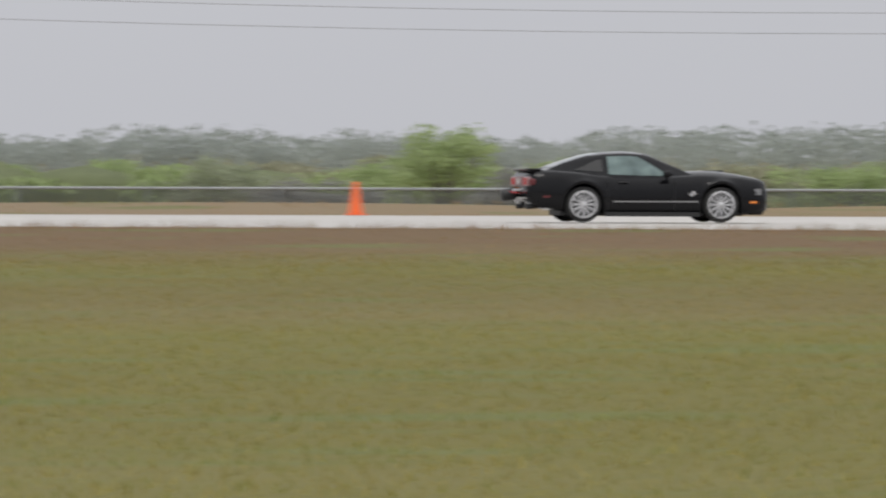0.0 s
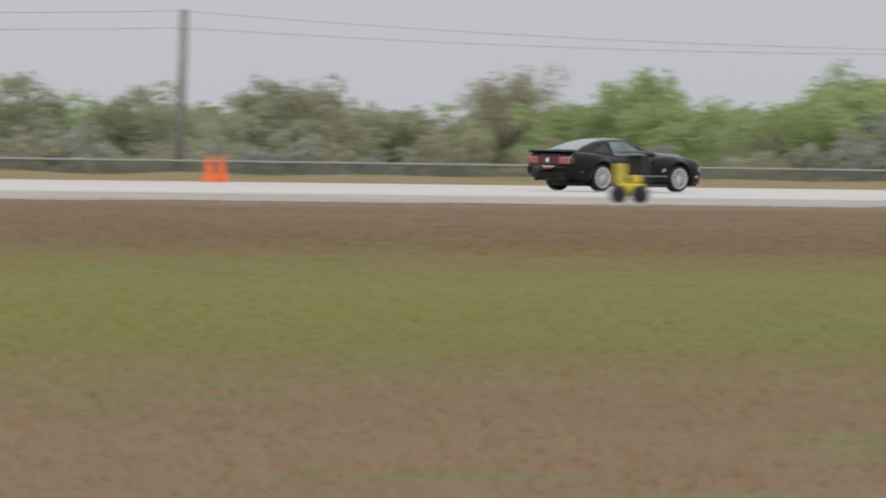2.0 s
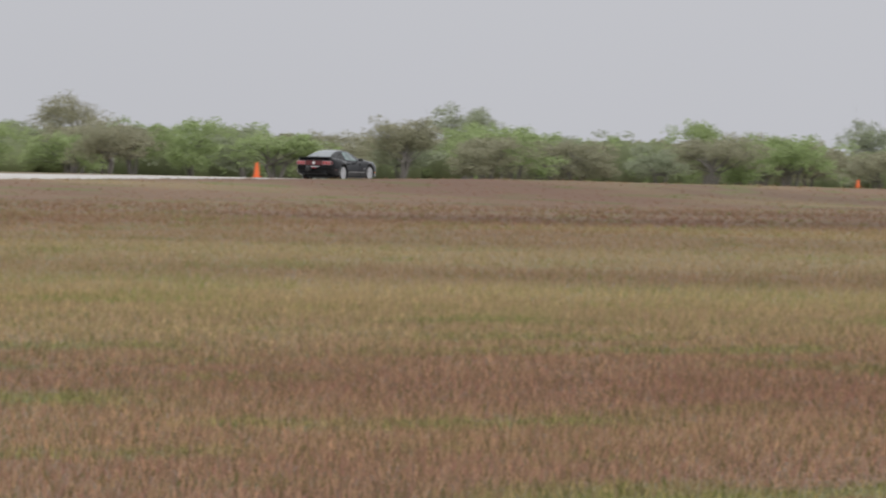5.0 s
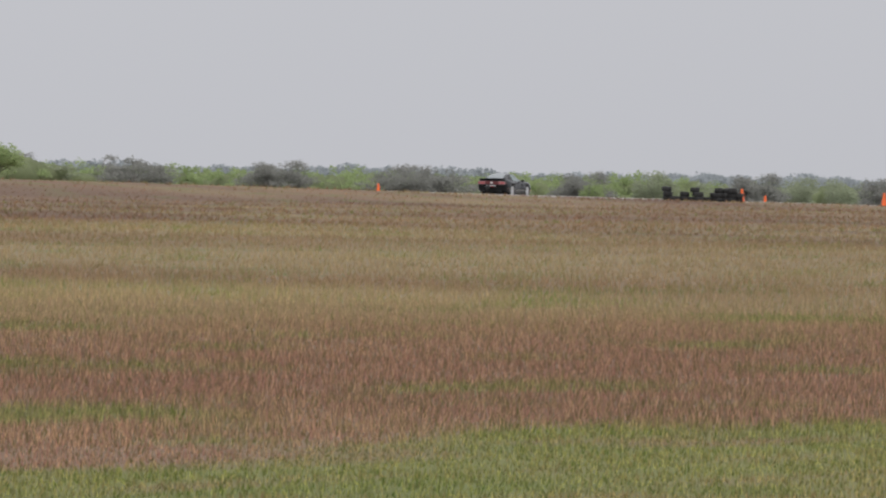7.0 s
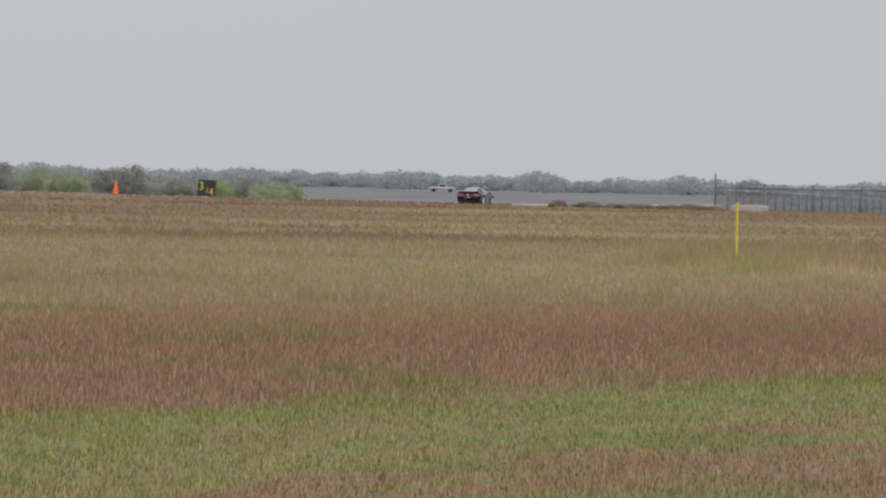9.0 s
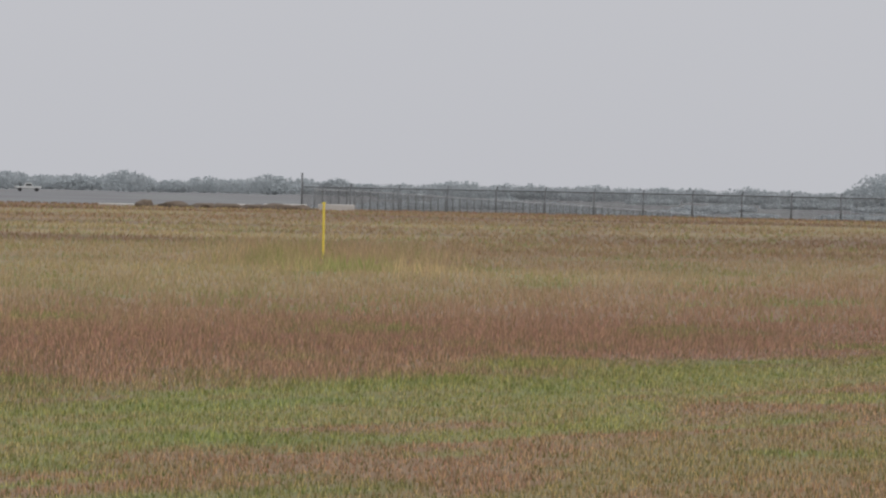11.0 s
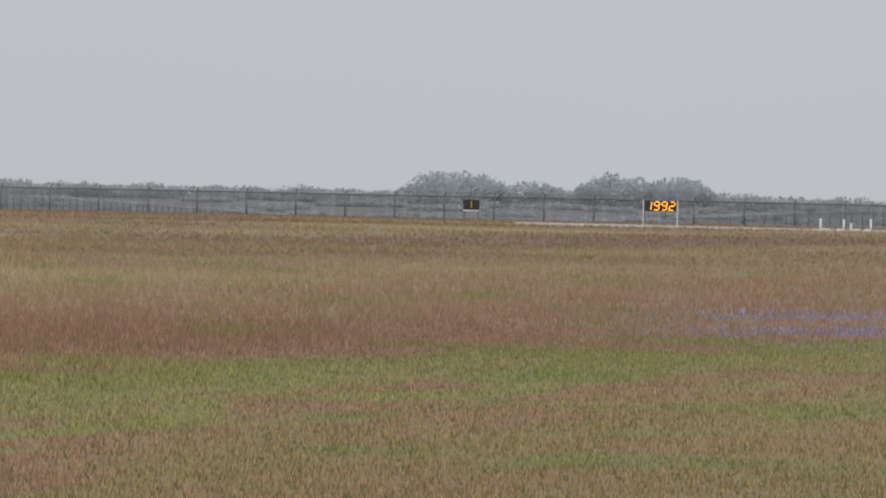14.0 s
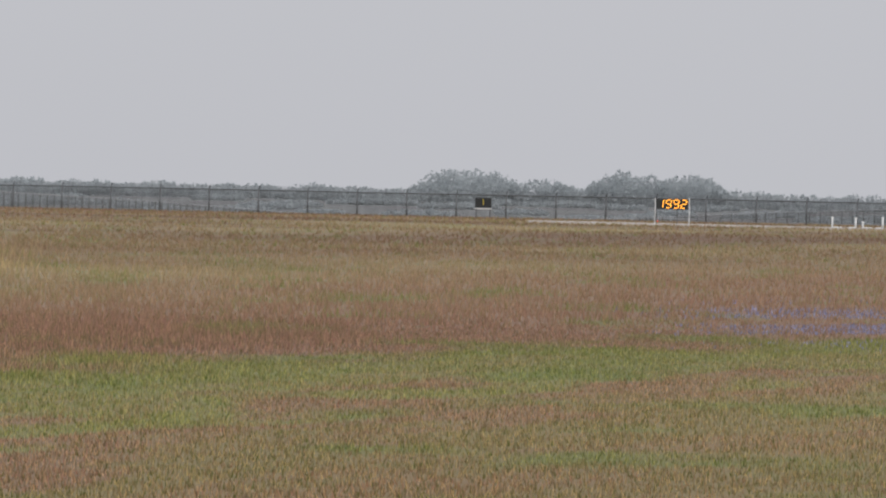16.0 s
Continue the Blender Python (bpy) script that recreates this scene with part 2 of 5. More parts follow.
M = {}
# Soil darkened and blades brightened in colour, to cancel shade on upright blades.
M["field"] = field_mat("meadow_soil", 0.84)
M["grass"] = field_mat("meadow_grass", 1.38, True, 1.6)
# Brighter, more even copies of the grass, making up for shaded blades.
M["grass_brightest"] = field_mat("brightest_meadow_grass", 1.68, True, 0.6)
M["grass_brighter"] = field_mat("brighter_meadow_grass", 1.52, True, 0.45)
M["runway"] = noise_mat("pale_concrete", (0.37, 0.35, 0.325), (0.49, 0.47, 0.445), 0.05, 0.85, space="Object", bump=0.2, fine=1.2)
M["shoulder"] = noise_mat("worn_dusty_concrete", (0.215, 0.185, 0.165), (0.37, 0.335, 0.31), 0.22, 0.9, space="Object", bump=0.3, fine=1.6)
M["paint"] = noise_mat("black_car_paint", (0.004, 0.004, 0.005), (0.007, 0.007, 0.008), 2, 0.10)
M["trim"] = noise_mat("black_trim_plastic", (0.010, 0.010, 0.010), (0.022, 0.022, 0.022), 12, 0.55)
M["paint"].node_tree.nodes["Principled BSDF"].inputs["Specular IOR Level"].default_value = 0.24
M["glass"] = noise_mat("dark_car_glass", (0.010, 0.016, 0.016), (0.016, 0.024, 0.024), 2, 0.06)
# Opaque pane: pale and dark blotches stand in for the view through it.
M["glass2"] = noise_mat("green_mottled_car_glass", (0.045, 0.07, 0.068), (0.15, 0.21, 0.20), 2.2, 0.05, detail=1.0, fine=4.0)
M["tyre"] = noise_mat("tyre_rubber", (0.012, 0.012, 0.012), (0.025, 0.024, 0.023), 14, 0.8, bump=0.3)
M["alloy"] = noise_mat("bright_alloy", (0.50, 0.50, 0.51), (0.62, 0.62, 0.63), 8, 0.35, 0.15)
M["chrome"] = noise_mat("chrome", (0.75, 0.75, 0.76), (0.85, 0.85, 0.86), 8, 0.15, 1.0)
M["red"] = noise_mat("red_lamp_lens", (0.36, 0.028, 0.035), (0.48, 0.05, 0.055), 20, 0.25)
# Pale base colour stands in for the sky mirrored in the rear glass.
M["rear_glass"] = noise_mat("sky_paled_rear_glass", (0.15, 0.17, 0.18), (0.21, 0.23, 0.24), 2, 0.05)
M["dark_red"] = noise_mat("dark_red_panel", (0.085, 0.014, 0.016), (0.13, 0.022, 0.024), 9, 0.3)
M["stripe"] = noise_mat("grey_stripe_film", (0.26, 0.26, 0.26), (0.34, 0.34, 0.34), 9, 0.4)
M["rotor"] = noise_mat("grey_brake_disc", (0.07, 0.07, 0.07), (0.12, 0.12, 0.12), 9, 0.5, 0.3)
M["surround"] = noise_mat("pinkish_lamp_housing", (0.30, 0.20, 0.20), (0.40, 0.28, 0.28), 9, 0.35)
M["amber"] = noise_mat("amber_lamp_lens", (0.75, 0.20, 0.03), (0.85, 0.28, 0.05), 20, 0.25)
M["lamp"] = noise_mat("clear_lamp_lens", (0.12, 0.125, 0.13), (0.34, 0.345, 0.35), 20, 0.15)
M["white"] = noise_mat("white_paint", (0.66, 0.66, 0.65), (0.80, 0.80, 0.79), 6, 0.5)
M["orange"] = noise_mat("orange_vinyl", (0.80, 0.12, 0.02), (0.90, 0.17, 0.035), 6, 0.55)
M["wood"] = noise_mat("weathered_pole_wood", (0.16, 0.145, 0.135), (0.27, 0.25, 0.235), 3, 0.85, bump=0.4)
M["steel"] = noise_mat("galvanised_steel", (0.30, 0.31, 0.32), (0.42, 0.43, 0.44), 6, 0.5, 0.5)
M["darksteel"] = noise_mat("dull_fence_steel", (0.10, 0.105, 0.11), (0.17, 0.175, 0.18), 6, 0.6, 0.3)
M["wire"] = noise_mat("aluminium_cable", (0.25, 0.25, 0.26), (0.34, 0.34, 0.35), 3, 0.6, 0.2)
M["board"] = noise_mat("black_sign_board", (0.018, 0.020, 0.020), (0.035, 0.037, 0.037), 5, 0.5)
M["yellow"] = noise_mat("yellow_paint", (0.62, 0.48, 0.05), (0.78, 0.62, 0.09), 9, 0.5)
M["dirt"] = noise_mat("dark_earth", (0.060, 0.045, 0.032), (0.13, 0.095, 0.068), 2.5, 0.95, bump=0.5)
M["bark"] = noise_mat("grey_bark", (0.15, 0.135, 0.12), (0.25, 0.23, 0.21), 6, 0.9, bump=0.4)
# Spring green paled and blued a little, standing in for light haze.
M["leaf_green"] = noise_mat("spring_leaves", (0.315, 0.39, 0.175), (0.38, 0.46, 0.22), 0.8, 0.7, vary=0.14, thin=0.5)
M["leaf_dull"] = noise_mat("dull_olive_leaves", (0.325, 0.36, 0.245), (0.385, 0.42, 0.29), 0.8, 0.75, vary=0.14, thin=0.5)
M["leaf_brown"] = noise_mat("budding_brown_twigs", (0.325, 0.32, 0.215), (0.385, 0.375, 0.26), 0.8, 0.8, vary=0.14, thin=0.5)
M["leaf_grey"] = noise_mat("bare_grey_twigs", (0.275, 0.275, 0.25), (0.33, 0.33, 0.30), 0.8, 0.85, vary=0.14, thin=0.5)
M["brush"] = noise_mat("bare_brush_twigs", (0.31, 0.315, 0.275), (0.375, 0.38, 0.33), 0.8, 0.85, vary=0.16, thin=0.5)
# Leaf colour paled towards blue-grey to stand in for haze over the distance.
M["far_leaf"] = noise_mat("far_haze_paled_woods", (0.40, 0.43, 0.445), (0.44, 0.47, 0.485), 0.02, 0.9, vary=0.04, fine=0.3, thin=0.5)
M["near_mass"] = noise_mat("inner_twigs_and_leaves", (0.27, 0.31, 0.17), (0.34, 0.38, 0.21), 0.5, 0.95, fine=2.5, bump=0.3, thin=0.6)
# Half-distant woods: some haze is mixed into this pale leaf colour.
M["mid_leaf"] = noise_mat("haze_paled_woods", (0.34, 0.37, 0.345), (0.41, 0.44, 0.41), 0.02, 0.9, vary=0.06, fine=0.3, thin=0.5)
M["blue_flower"] = noise_mat("blue_lupin_flowers", (0.19, 0.19, 0.32), (0.30, 0.30, 0.43), 3, 0.8, vary=0.4)
M["silver"] = noise_mat("silver_car_paint", (0.42, 0.42, 0.41), (0.52, 0.52, 0.51), 1, 0.35, 0.2)


def glow(name, colour, strength):
    m, n, l, b = material(name, 0.4)
    b.inputs["Base Color"].default_value = (*colour, 1)
    b.inputs["Emission Color"].default_value = (*colour, 1)
    b.inputs["Emission Strength"].default_value = strength
    return m


M["led"] = glow("amber_led", (1.0, 0.40, 0.04), 2.4)
M["led_red"] = glow("red_led", (1.0, 0.06, 0.03), 1.0)


# ---- helpers for meshes ----
def mesh_of(name, bm, mat, smooth=False):
    me = bpy.data.meshes.new(name)
    bm.normal_update()
    bm.to_mesh(me)
    bm.free()
    me.materials.append(mat)
    if smooth:
        me.polygons.foreach_set("use_smooth", [True] * len(me.polygons))
    return me


def part(name, bm, mat, parent=None, label="", smooth=False, at=None):
    ob = new(name, mesh_of(name, bm, mat, smooth) if isinstance(bm, bmesh.types.BMesh) else bm)
    if parent:
        ob.parent = parent
    if at is not None:
        ob.matrix_basis = at
    if label:
        tagged(ob, label)
    return ob


def thing(name, label, category, m=None, group="", kind=""):
    ob = new(name)
    ob.empty_display_size = 0.1
    if m is not None:
        ob.matrix_basis = m
    return tagged(ob, label, category, group, kind)


def box(bm, x0, x1, y0, y1, z0, z1, bevel=0.0):
    r = bmesh.ops.create_cube(bm, size=1.0, matrix=Matrix.LocRotScale(((x0 + x1) / 2, (y0 + y1) / 2, (z0 + z1) / 2), None, (x1 - x0, y1 - y0, z1 - z0)))
    if bevel:
        es = list({e for v in r["verts"] for e in v.link_edges})
        bmesh.ops.bevel(bm, geom=es, offset=bevel, segments=1, affect="EDGES")
    return bm


def boxed(*a, bevel=0.0):
    return box(bmesh.new(), *a, bevel=bevel)


def rod(bm, p, q, r0, r1=None, seg=8):
    p, q = Vector(p), Vector(q)
    d = q - p
    m = Matrix.Translation((p + q) / 2) @ d.to_track_quat("Z", "Y").to_matrix().to_4x4()
    bmesh.ops.create_cone(bm, cap_ends=True, segments=seg, radius1=r0, radius2=r0 if r1 is None else r1, depth=d.length, matrix=m)
    return bm


def lathe(prof, seg=24, axis="Y", caps=True):
    """A ring shape from (radius, along) pairs."""
    bm = bmesh.new()
    rings = []
    for r, a in prof:
        ring = []
        for i in range(seg):
            w = 2 * math.pi * i / seg
            c, s = r * math.cos(w), r * math.sin(w)
            ring.append(bm.verts.new((c, a, s) if axis == "Y" else (c, s, a)))
        rings.append(ring)
    for p, q in zip(rings, rings[1:]):
        for i in range(seg):
            bm.faces.new((p[i], p[(i + 1) % seg], q[(i + 1) % seg], q[i]))
    if caps:
        bm.faces.new(rings[0])
        bm.faces.new(list(reversed(rings[-1])))
    bmesh.ops.recalc_face_normals(bm, faces=bm.faces[:])
    return bm


def smoothstep(a, b, x):
    t = np.clip((x - a) / (b - a), 0, 1)
    return t * t * (3 - 2 * t)


# ---- the lie of the land ----
FIELD_X = [0, 300, 400, 470, 545, 620, 700, 760, 900, 1200, 2200, 6000]
FIELD_Z = [0, 0, -0.08, -0.2, -0.35, -0.6, -0.9, -1.1, -1.4, -2.0, -2.8, -3.0]
STRIP_X = [250, 350, 400, 435, 460, 492, 533, 575, 702, 763, 850, 951, 1100, 1500, 2200, 6000]
STRIP_Z = [0, 0.2, 0.32, 0.35, 0.31, 0.17, -0.03, -0.27, -0.9, -1.17, -2.2, -3.7, -4.1, -3.7, -2.8, -3.0]


def ground_z(x, y):
    x, y = np.asarray(x, float), np.asarray(y, float)
    w = smoothstep(145, 182, y)
    z = np.interp(x, FIELD_X, FIELD_Z) * (1 - w) + np.interp(x, STRIP_X, STRIP_Z) * w
    swale = 0.85 * smoothstep(225, 233, y) * (1 - smoothstep(420, 560, x))
    ripple = 0.02 * np.sin(x * 0.07 + y * 0.05) * np.sin(y * 0.09 - x * 0.02) * (1 - smoothstep(130, 156, y))
    ridge = np.interp(x, [140, 195, 243, 270, 320, 380, 430, 480, 520, 600], [0, 0.13, 0.22, 0.38, 0.80, 0.62, 0.33, 0.19, 0.07, 0.0]) * np.exp(-((y - 147) / 9) ** 2)
    ridge = ridge + 0.27 * (1 - smoothstep(24, 80, x)) * np.exp(-((y - 149) / 6) ** 2)
    lip = 0.25 * np.exp(-((y - 224) / 2.4) ** 2) * (1 - smoothstep(360, 480, x))
    return z - swale + ripple + ridge + lip


def gz(x, y):
    return float(ground_z(x, y))


def spot(az, y):
    """The place on a line along the runway, seen in that direction (degrees) from the viewer's stand."""
    return y * math.tan(radians(az)), y


def away(az, r):
    return r * math.sin(radians(az)), r * math.cos(radians(az))


def grid_mesh(name, px, py, pz, mat):
    h, w = px.shape
    me = bpy.data.meshes.new(name)
    co = np.stack([px, py, pz], -1).reshape(-1, 3)
    i = np.arange(h * w).reshape(h, w)
    q = np.stack([i[:-1, :-1], i[:-1, 1:], i[1:, 1:], i[1:, :-1]], -1).reshape(-1, 4)
    me.from_pydata(co.tolist(), [], q.tolist())
    me.materials.append(mat)
    me.polygons.foreach_set("use_smooth", [True] * len(me.polygons))
    return new(name, me)


az = np.radians(np.concatenate([np.arange(-180, -10, 6.0), np.arange(-10, 95, 0.5), np.arange(95, 181, 6.0)]))
az[-1] = math.pi
rr = np.concatenate([[0.002, 0.8, 3.0], 6.0 * 1.0165 ** np.arange(0, 412)])
ga, gr = np.meshgrid(az, rr)
gx, gy = gr * np.sin(ga) + 0.6 * np.maximum(0, 1 - gr / 3.0), gr * np.cos(ga)
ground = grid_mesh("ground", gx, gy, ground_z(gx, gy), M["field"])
ground.data.flip_normals()
tagged(ground, "flat airfield meadow of dry reddish and straw-coloured grass", "ground", kind="structure")

rx, ry = np.meshgrid(np.concatenate([np.arange(-420, 1300, 2.5)]), np.linspace(178, 217.5, 16))
runway = grid_mesh("runway", rx, ry, ground_z(rx, ry) + 0.012, M["runway"])
tagged(runway, "wide pale concrete airfield runway with weathered surface", "runway", kind="structure")

wx, wy = np.meshgrid(np.arange(-420, 1300, 2.5), np.linspace(157, 177.9, 10))
ragged = np.zeros_like(wx)
ragged[0] = 0.9 * np.sin(wx[0] * 0.31) * np.sin(wx[0] * 0.083) + 1.1 * np.sin(wx[0] * 0.77 + 2 * np.sin(wx[0] * 0.13)) + 0.6 * np.sin(wx[0] * 1.1 + 1.0)
shoulder = grid_mesh("runway_shoulder", wx, wy + ragged, ground_z(wx, wy) + 0.012, M["shoulder"])
tagged(shoulder, "worn dusty grey-beige shoulder along the runway", "runway shoulder", kind="structure")


# ---- leaves and crowns ----
def quads_mesh(name, co, mat, n=4):
    """A mesh of loose leaves; co has n corners each."""
    me = bpy.data.meshes.new(name)
    co = np.asarray(co, np.float32).reshape(-1, 3)
    k = len(co) // n
    me.vertices.add(len(co))
    me.vertices.foreach_set("co", co.ravel())
    me.loops.add(len(co))
    me.loops.foreach_set("vertex_index", np.arange(len(co), dtype=np.int32))
    me.polygons.add(k)
    me.polygons.foreach_set("loop_start", np.arange(0, len(co), n, dtype=np.int32))
    me.update(calc_edges=True)
    me.materials.append(mat)
    return me


def leaves(rng, centres, spread, per, size, long=1.0):
    """Leaf blades strewn round the centres of clumps."""
    c = np.repeat(centres, per, 0)
    k = len(c)
    d = rng.normal(size=(k, 3))
    d /= np.linalg.norm(d, axis=1, keepdims=True)
    p = c + d * (rng.random((k, 1)) ** 0.5) * np.asarray(spread)
    u = rng.normal(size=(k, 3))
    u /= np.linalg.norm(u, axis=1, keepdims=True)
    v = np.cross(u, rng.normal(size=(k, 3)))
    v /= np.linalg.norm(v, axis=1, keepdims=True)
    s = size * (0.6 + 0.8 * rng.random((k, 1)))
    u, v = u * s * 0.5 * long, v * s * 0.5 / long
    return np.stack([p - u - v * 0.7, p + u - v * 0.3, p + u * 0.1 + v], 1)


def crown_centres(rng, w, h, base, n, lump=0.35):
    """Clump centres in a crown of uneven outline."""
    lobes = [(rng.uniform(-0.32, 0.32) * w, rng.uniform(-0.32, 0.32) * w, base + (h - base) * rng.uniform(0.35, 0.72), w * rng.uniform(0.2, 0.34), (h - base) * rng.uniform(0.22, 0.36)) for _ in range(7)]
    out = []
    while len(out) < n:
        x, y, z, a, b = lobes[rng.integers(len(lobes))]
        d = rng.normal(size=3)
        d /= np.linalg.norm(d)
        r = rng.uniform(0.45, 1.0)
        q = (x + d[0] * a * r, y + d[1] * a * r, z + d[2] * b * r)
        if q[2] > base * 0.8:
            out.append(q)
    return np.array(out)


def tree_meshes(seed, h, w, base, mat, clumps=95, per=22, leaf=0.13, long=1.0, name="crown", spread=0.34):
    rng = np.random.default_rng(seed)
    cc = crown_centres(rng, w, h, base, clumps)
    crown = quads_mesh(name, leaves(rng, cc, (spread, spread, spread * 0.75), per, leaf, long), mat, 3)
    bm = bmesh.new()
    stems = 3 if base < 1.0 else 1
    for s in range(stems):
        a = rng.uniform(0, 6.3)
        foot = Vector((0.12 * math.cos(a) * (stems > 1), 0.12 * math.sin(a) * (stems > 1), -0.15))
        fork = Vector((w * 0.09 * math.cos(a), w * 0.09 * math.sin(a), h * 0.34))
        rod(bm, foot, fork, 0.045 * h ** 0.7, 0.03 * h ** 0.7, 7)
        picks = cc[rng.choice(len(cc), 5 if stems > 1 else 16, replace=False)]
        for q in picks:
            q = Vector(q)
            mid = fork.lerp(q, 0.5) + Vector(rng.normal(size=3) * 0.12)
            rod(bm, fork, mid, 0.020 * h ** 0.7, 0.013 * h ** 0.7, 5)
            rod(bm, mid, q, 0.013 * h ** 0.7, 0.005, 4)
            for _ in range(2):
                tip = q + Vector(rng.normal(size=3) * 0.3) + Vector((0, 0, 0.15))
                rod(bm, mid.lerp(q, 0.6), tip, 0.008, 0.003, 3)
    return mesh_of("trunk", bm, M["bark"]), crown


KINDS = {}
for kind, mat, specs in (
    ("green", "leaf_green", dict(base=0.3, clumps=105, per=42, leaf=0.15, spread=0.50)),
    ("dull", "leaf_dull", dict(base=0.3, clumps=105, per=42, leaf=0.15, spread=0.50)),
    ("brown", "leaf_brown", dict(base=0.3, clumps=105, per=40, leaf=0.16, long=1.8, spread=0.52)),
    ("grey", "leaf_grey", dict(base=0.2, clumps=110, per=40, leaf=0.16, long=2.0, spread=0.52)),
    ("open", "leaf_brown", dict(base=1.7, clumps=95, per=26, leaf=0.13, long=2.4, spread=0.50)),
    ("tall", "leaf_dull", dict(base=1.9, clumps=80, per=38, leaf=0.12, spread=0.42)),
):
    KINDS[kind] = [tree_meshes(11 * i + len(kind) * 7, 4.0, 4.4, mat=M[mat], **specs) for i in range(3)]

TREE_TEXT = {
    "green": ("bright spring-green mesquite bush with a ragged rounded crown", "bush"),
    "dull": ("dull olive-green scrub tree with a broken rounded crown", "tree"),
    "brown": ("brownish budding scrub tree with thin twigs", "tree"),
    "grey": ("leafless grey-brown scrub bush with dense fine twigs", "bush"),
    "open": ("tall half-bare brown tree with open branches", "tree"),
    "tall": ("taller tree with a bare trunk and sparse olive crown", "tree"),
}
tree_rng = np.random.default_rng(5)


def tree(kind, x, y, h, w, foot=None):
    tr, cr = KINDS[kind][tree_rng.integers(3)]
    label, cat = TREE_TEXT[kind]
    z = gz(x, y) if foot is None else foot
    t = thing("bush" if cat == "bush" else "tree", label, cat, group="scrub along the airfield fence")
    t.matrix_basis = pose(x, y, z, 0, 0, tree_rng.uniform(0, 360)) @ Matrix.Diagonal((w / 4.4, w / 4.4, h / 3.65, 1))
    part("trunk", tr, None, t)
    part("crown", cr, None, t)
    return t


F_PX = 18247.0  # the lens's reach, for heights given as angles


def top_height(az, y, e, x=None):
    """Height over its foot of a thing on the line y whose top stands e units under eye level."""
    s = F_PX * math.cos(radians(az)) / y
    px, py = spot(az, y)
    return EYE - e / s - gz(px, py)


PROFILE_AZ = [5, 15, 20, 30, 36, 40, 44, 50, 55, 62, 67.2, 68.2, 68.6, 71, 74]
PROFILE_E = [8, 4, -6, -28, -40, -58, -78, -80, -72, -66, -52, -22, -8, -4, 4]

# single trees: direction, line, top, width, kind
SINGLES = [
    (10.39, 246, -27, 3.3, "green"), (9.2, 262, 14, 3.0, "dull"), (12.6, 262, 16, 4.2, "green"), (16.05, 300, -80, 2.6, "open"), (17.9, 258, -16, 4.0, "dull"), (17.0, 256, 22, 2.4, "green"),
    (20.4, 275, -100, 5.6, "open"), (19.75, 246, -20, 2.6, "green"), (21.9, 244, -2, 2.0, "grey"), (24.7, 275, -88, 4.6, "open"), (24.0, 262, -45, 3.0, "dull"), (25.7, 300, -62, 2.2, "dull"),
    (26.6, 300, -68, 3.0, "dull"), (29.5, 256, -18, 4.6, "brown"), (30.1, 300, -62, 2.0, "dull"), (32.35, 262, -84, 3.4, "green"), (33.05, 262, -72, 3.0, "brown"), (32.75, 250, -30, 2.4, "brown"),
    (34.6, 300, -66, 2.6, "dull"), (36.15, 262, -36, 2.4, "green"), (36.9, 262, -72, 3.2, "brown"), (37.7, 262, -88, 4.2, "open"), (39.6, 262, -100, 4.4, "dull"), (38.7, 270, -80, 4.0, "green"),
    (40.3, 262, -84, 4.2, "dull"), (41.1, 256, -78, 4.4, "brown"), (42.3, 275, -115, 4.0, "open"), (45.4, 258, -92, 5.6, "brown"), (43.0, 262, -100, 3.8, "green"), (44.3, 270, -116, 4.4, "green"),
    (46.9, 265, -112, 4.8, "green"), (47.9, 290, -140, 4.4, "tall"), (49.2, 280, -100, 4.2, "dull"), (52.2, 290, -132, 4.6, "tall"), (54.4, 290, -112, 4.4, "tall"), (53.6, 276, -88, 5.4, "dull"), (54.9, 272, -84, 5.6, "green"), (56.1, 290, -100, 5.0, "tall"),
    (58.3, 290, -105, 5.0, "dull"), (60.6, 290, -110, 5.2, "tall"), (63.0, 290, -96, 5.0, "open"), (65.2, 290, -92, 5.2, "tall"), (66.5, 290, -82, 5.0, "green"),
    (67.37, 300, -82, 4.4, "tall"), (67.75, 300, -36, 5.0, "grey"), (68.05, 300, -30, 5.2, "grey"), (68.3, 300, -14, 3.4, "grey"), (69.02, 310, -12, 4.6, "grey"), (69.8, 310, -8, 4.6, "grey"),
    (70.5, 310, -6, 4.6, "grey"), (70.75, 310, -6, 5.0, "grey"), (71.5, 320, 1, 4.4, "grey"), (71.95, 320, -4, 5.6, "dull"), (72.45, 320, -2, 5.0, "grey"), (72.75, 320, 0, 5.0, "dull"),
    (73.25, 320, -2, 5.6, "grey"), (72.95, 330, 8, 5.0, "dull"), (73.9, 310, 14, 3.4, "grey"), (73.55, 310, 18, 3.8, "grey"), (71.6, 300, 16, 2.6, "green"), (73.75, 300, 16, 3.4, "green"), (68.15, 262, 20, 2.2, "green"),
]
for a, y, e, w, kind in SINGLES:
    x0, y0 = spot(a, y)
    tree(kind, x0, y0, max(1.0, top_height(a, y, e + 6)), w * (1.6 if kind == "grey" else 1.1))

# the thicket's front row
fx = 36.0
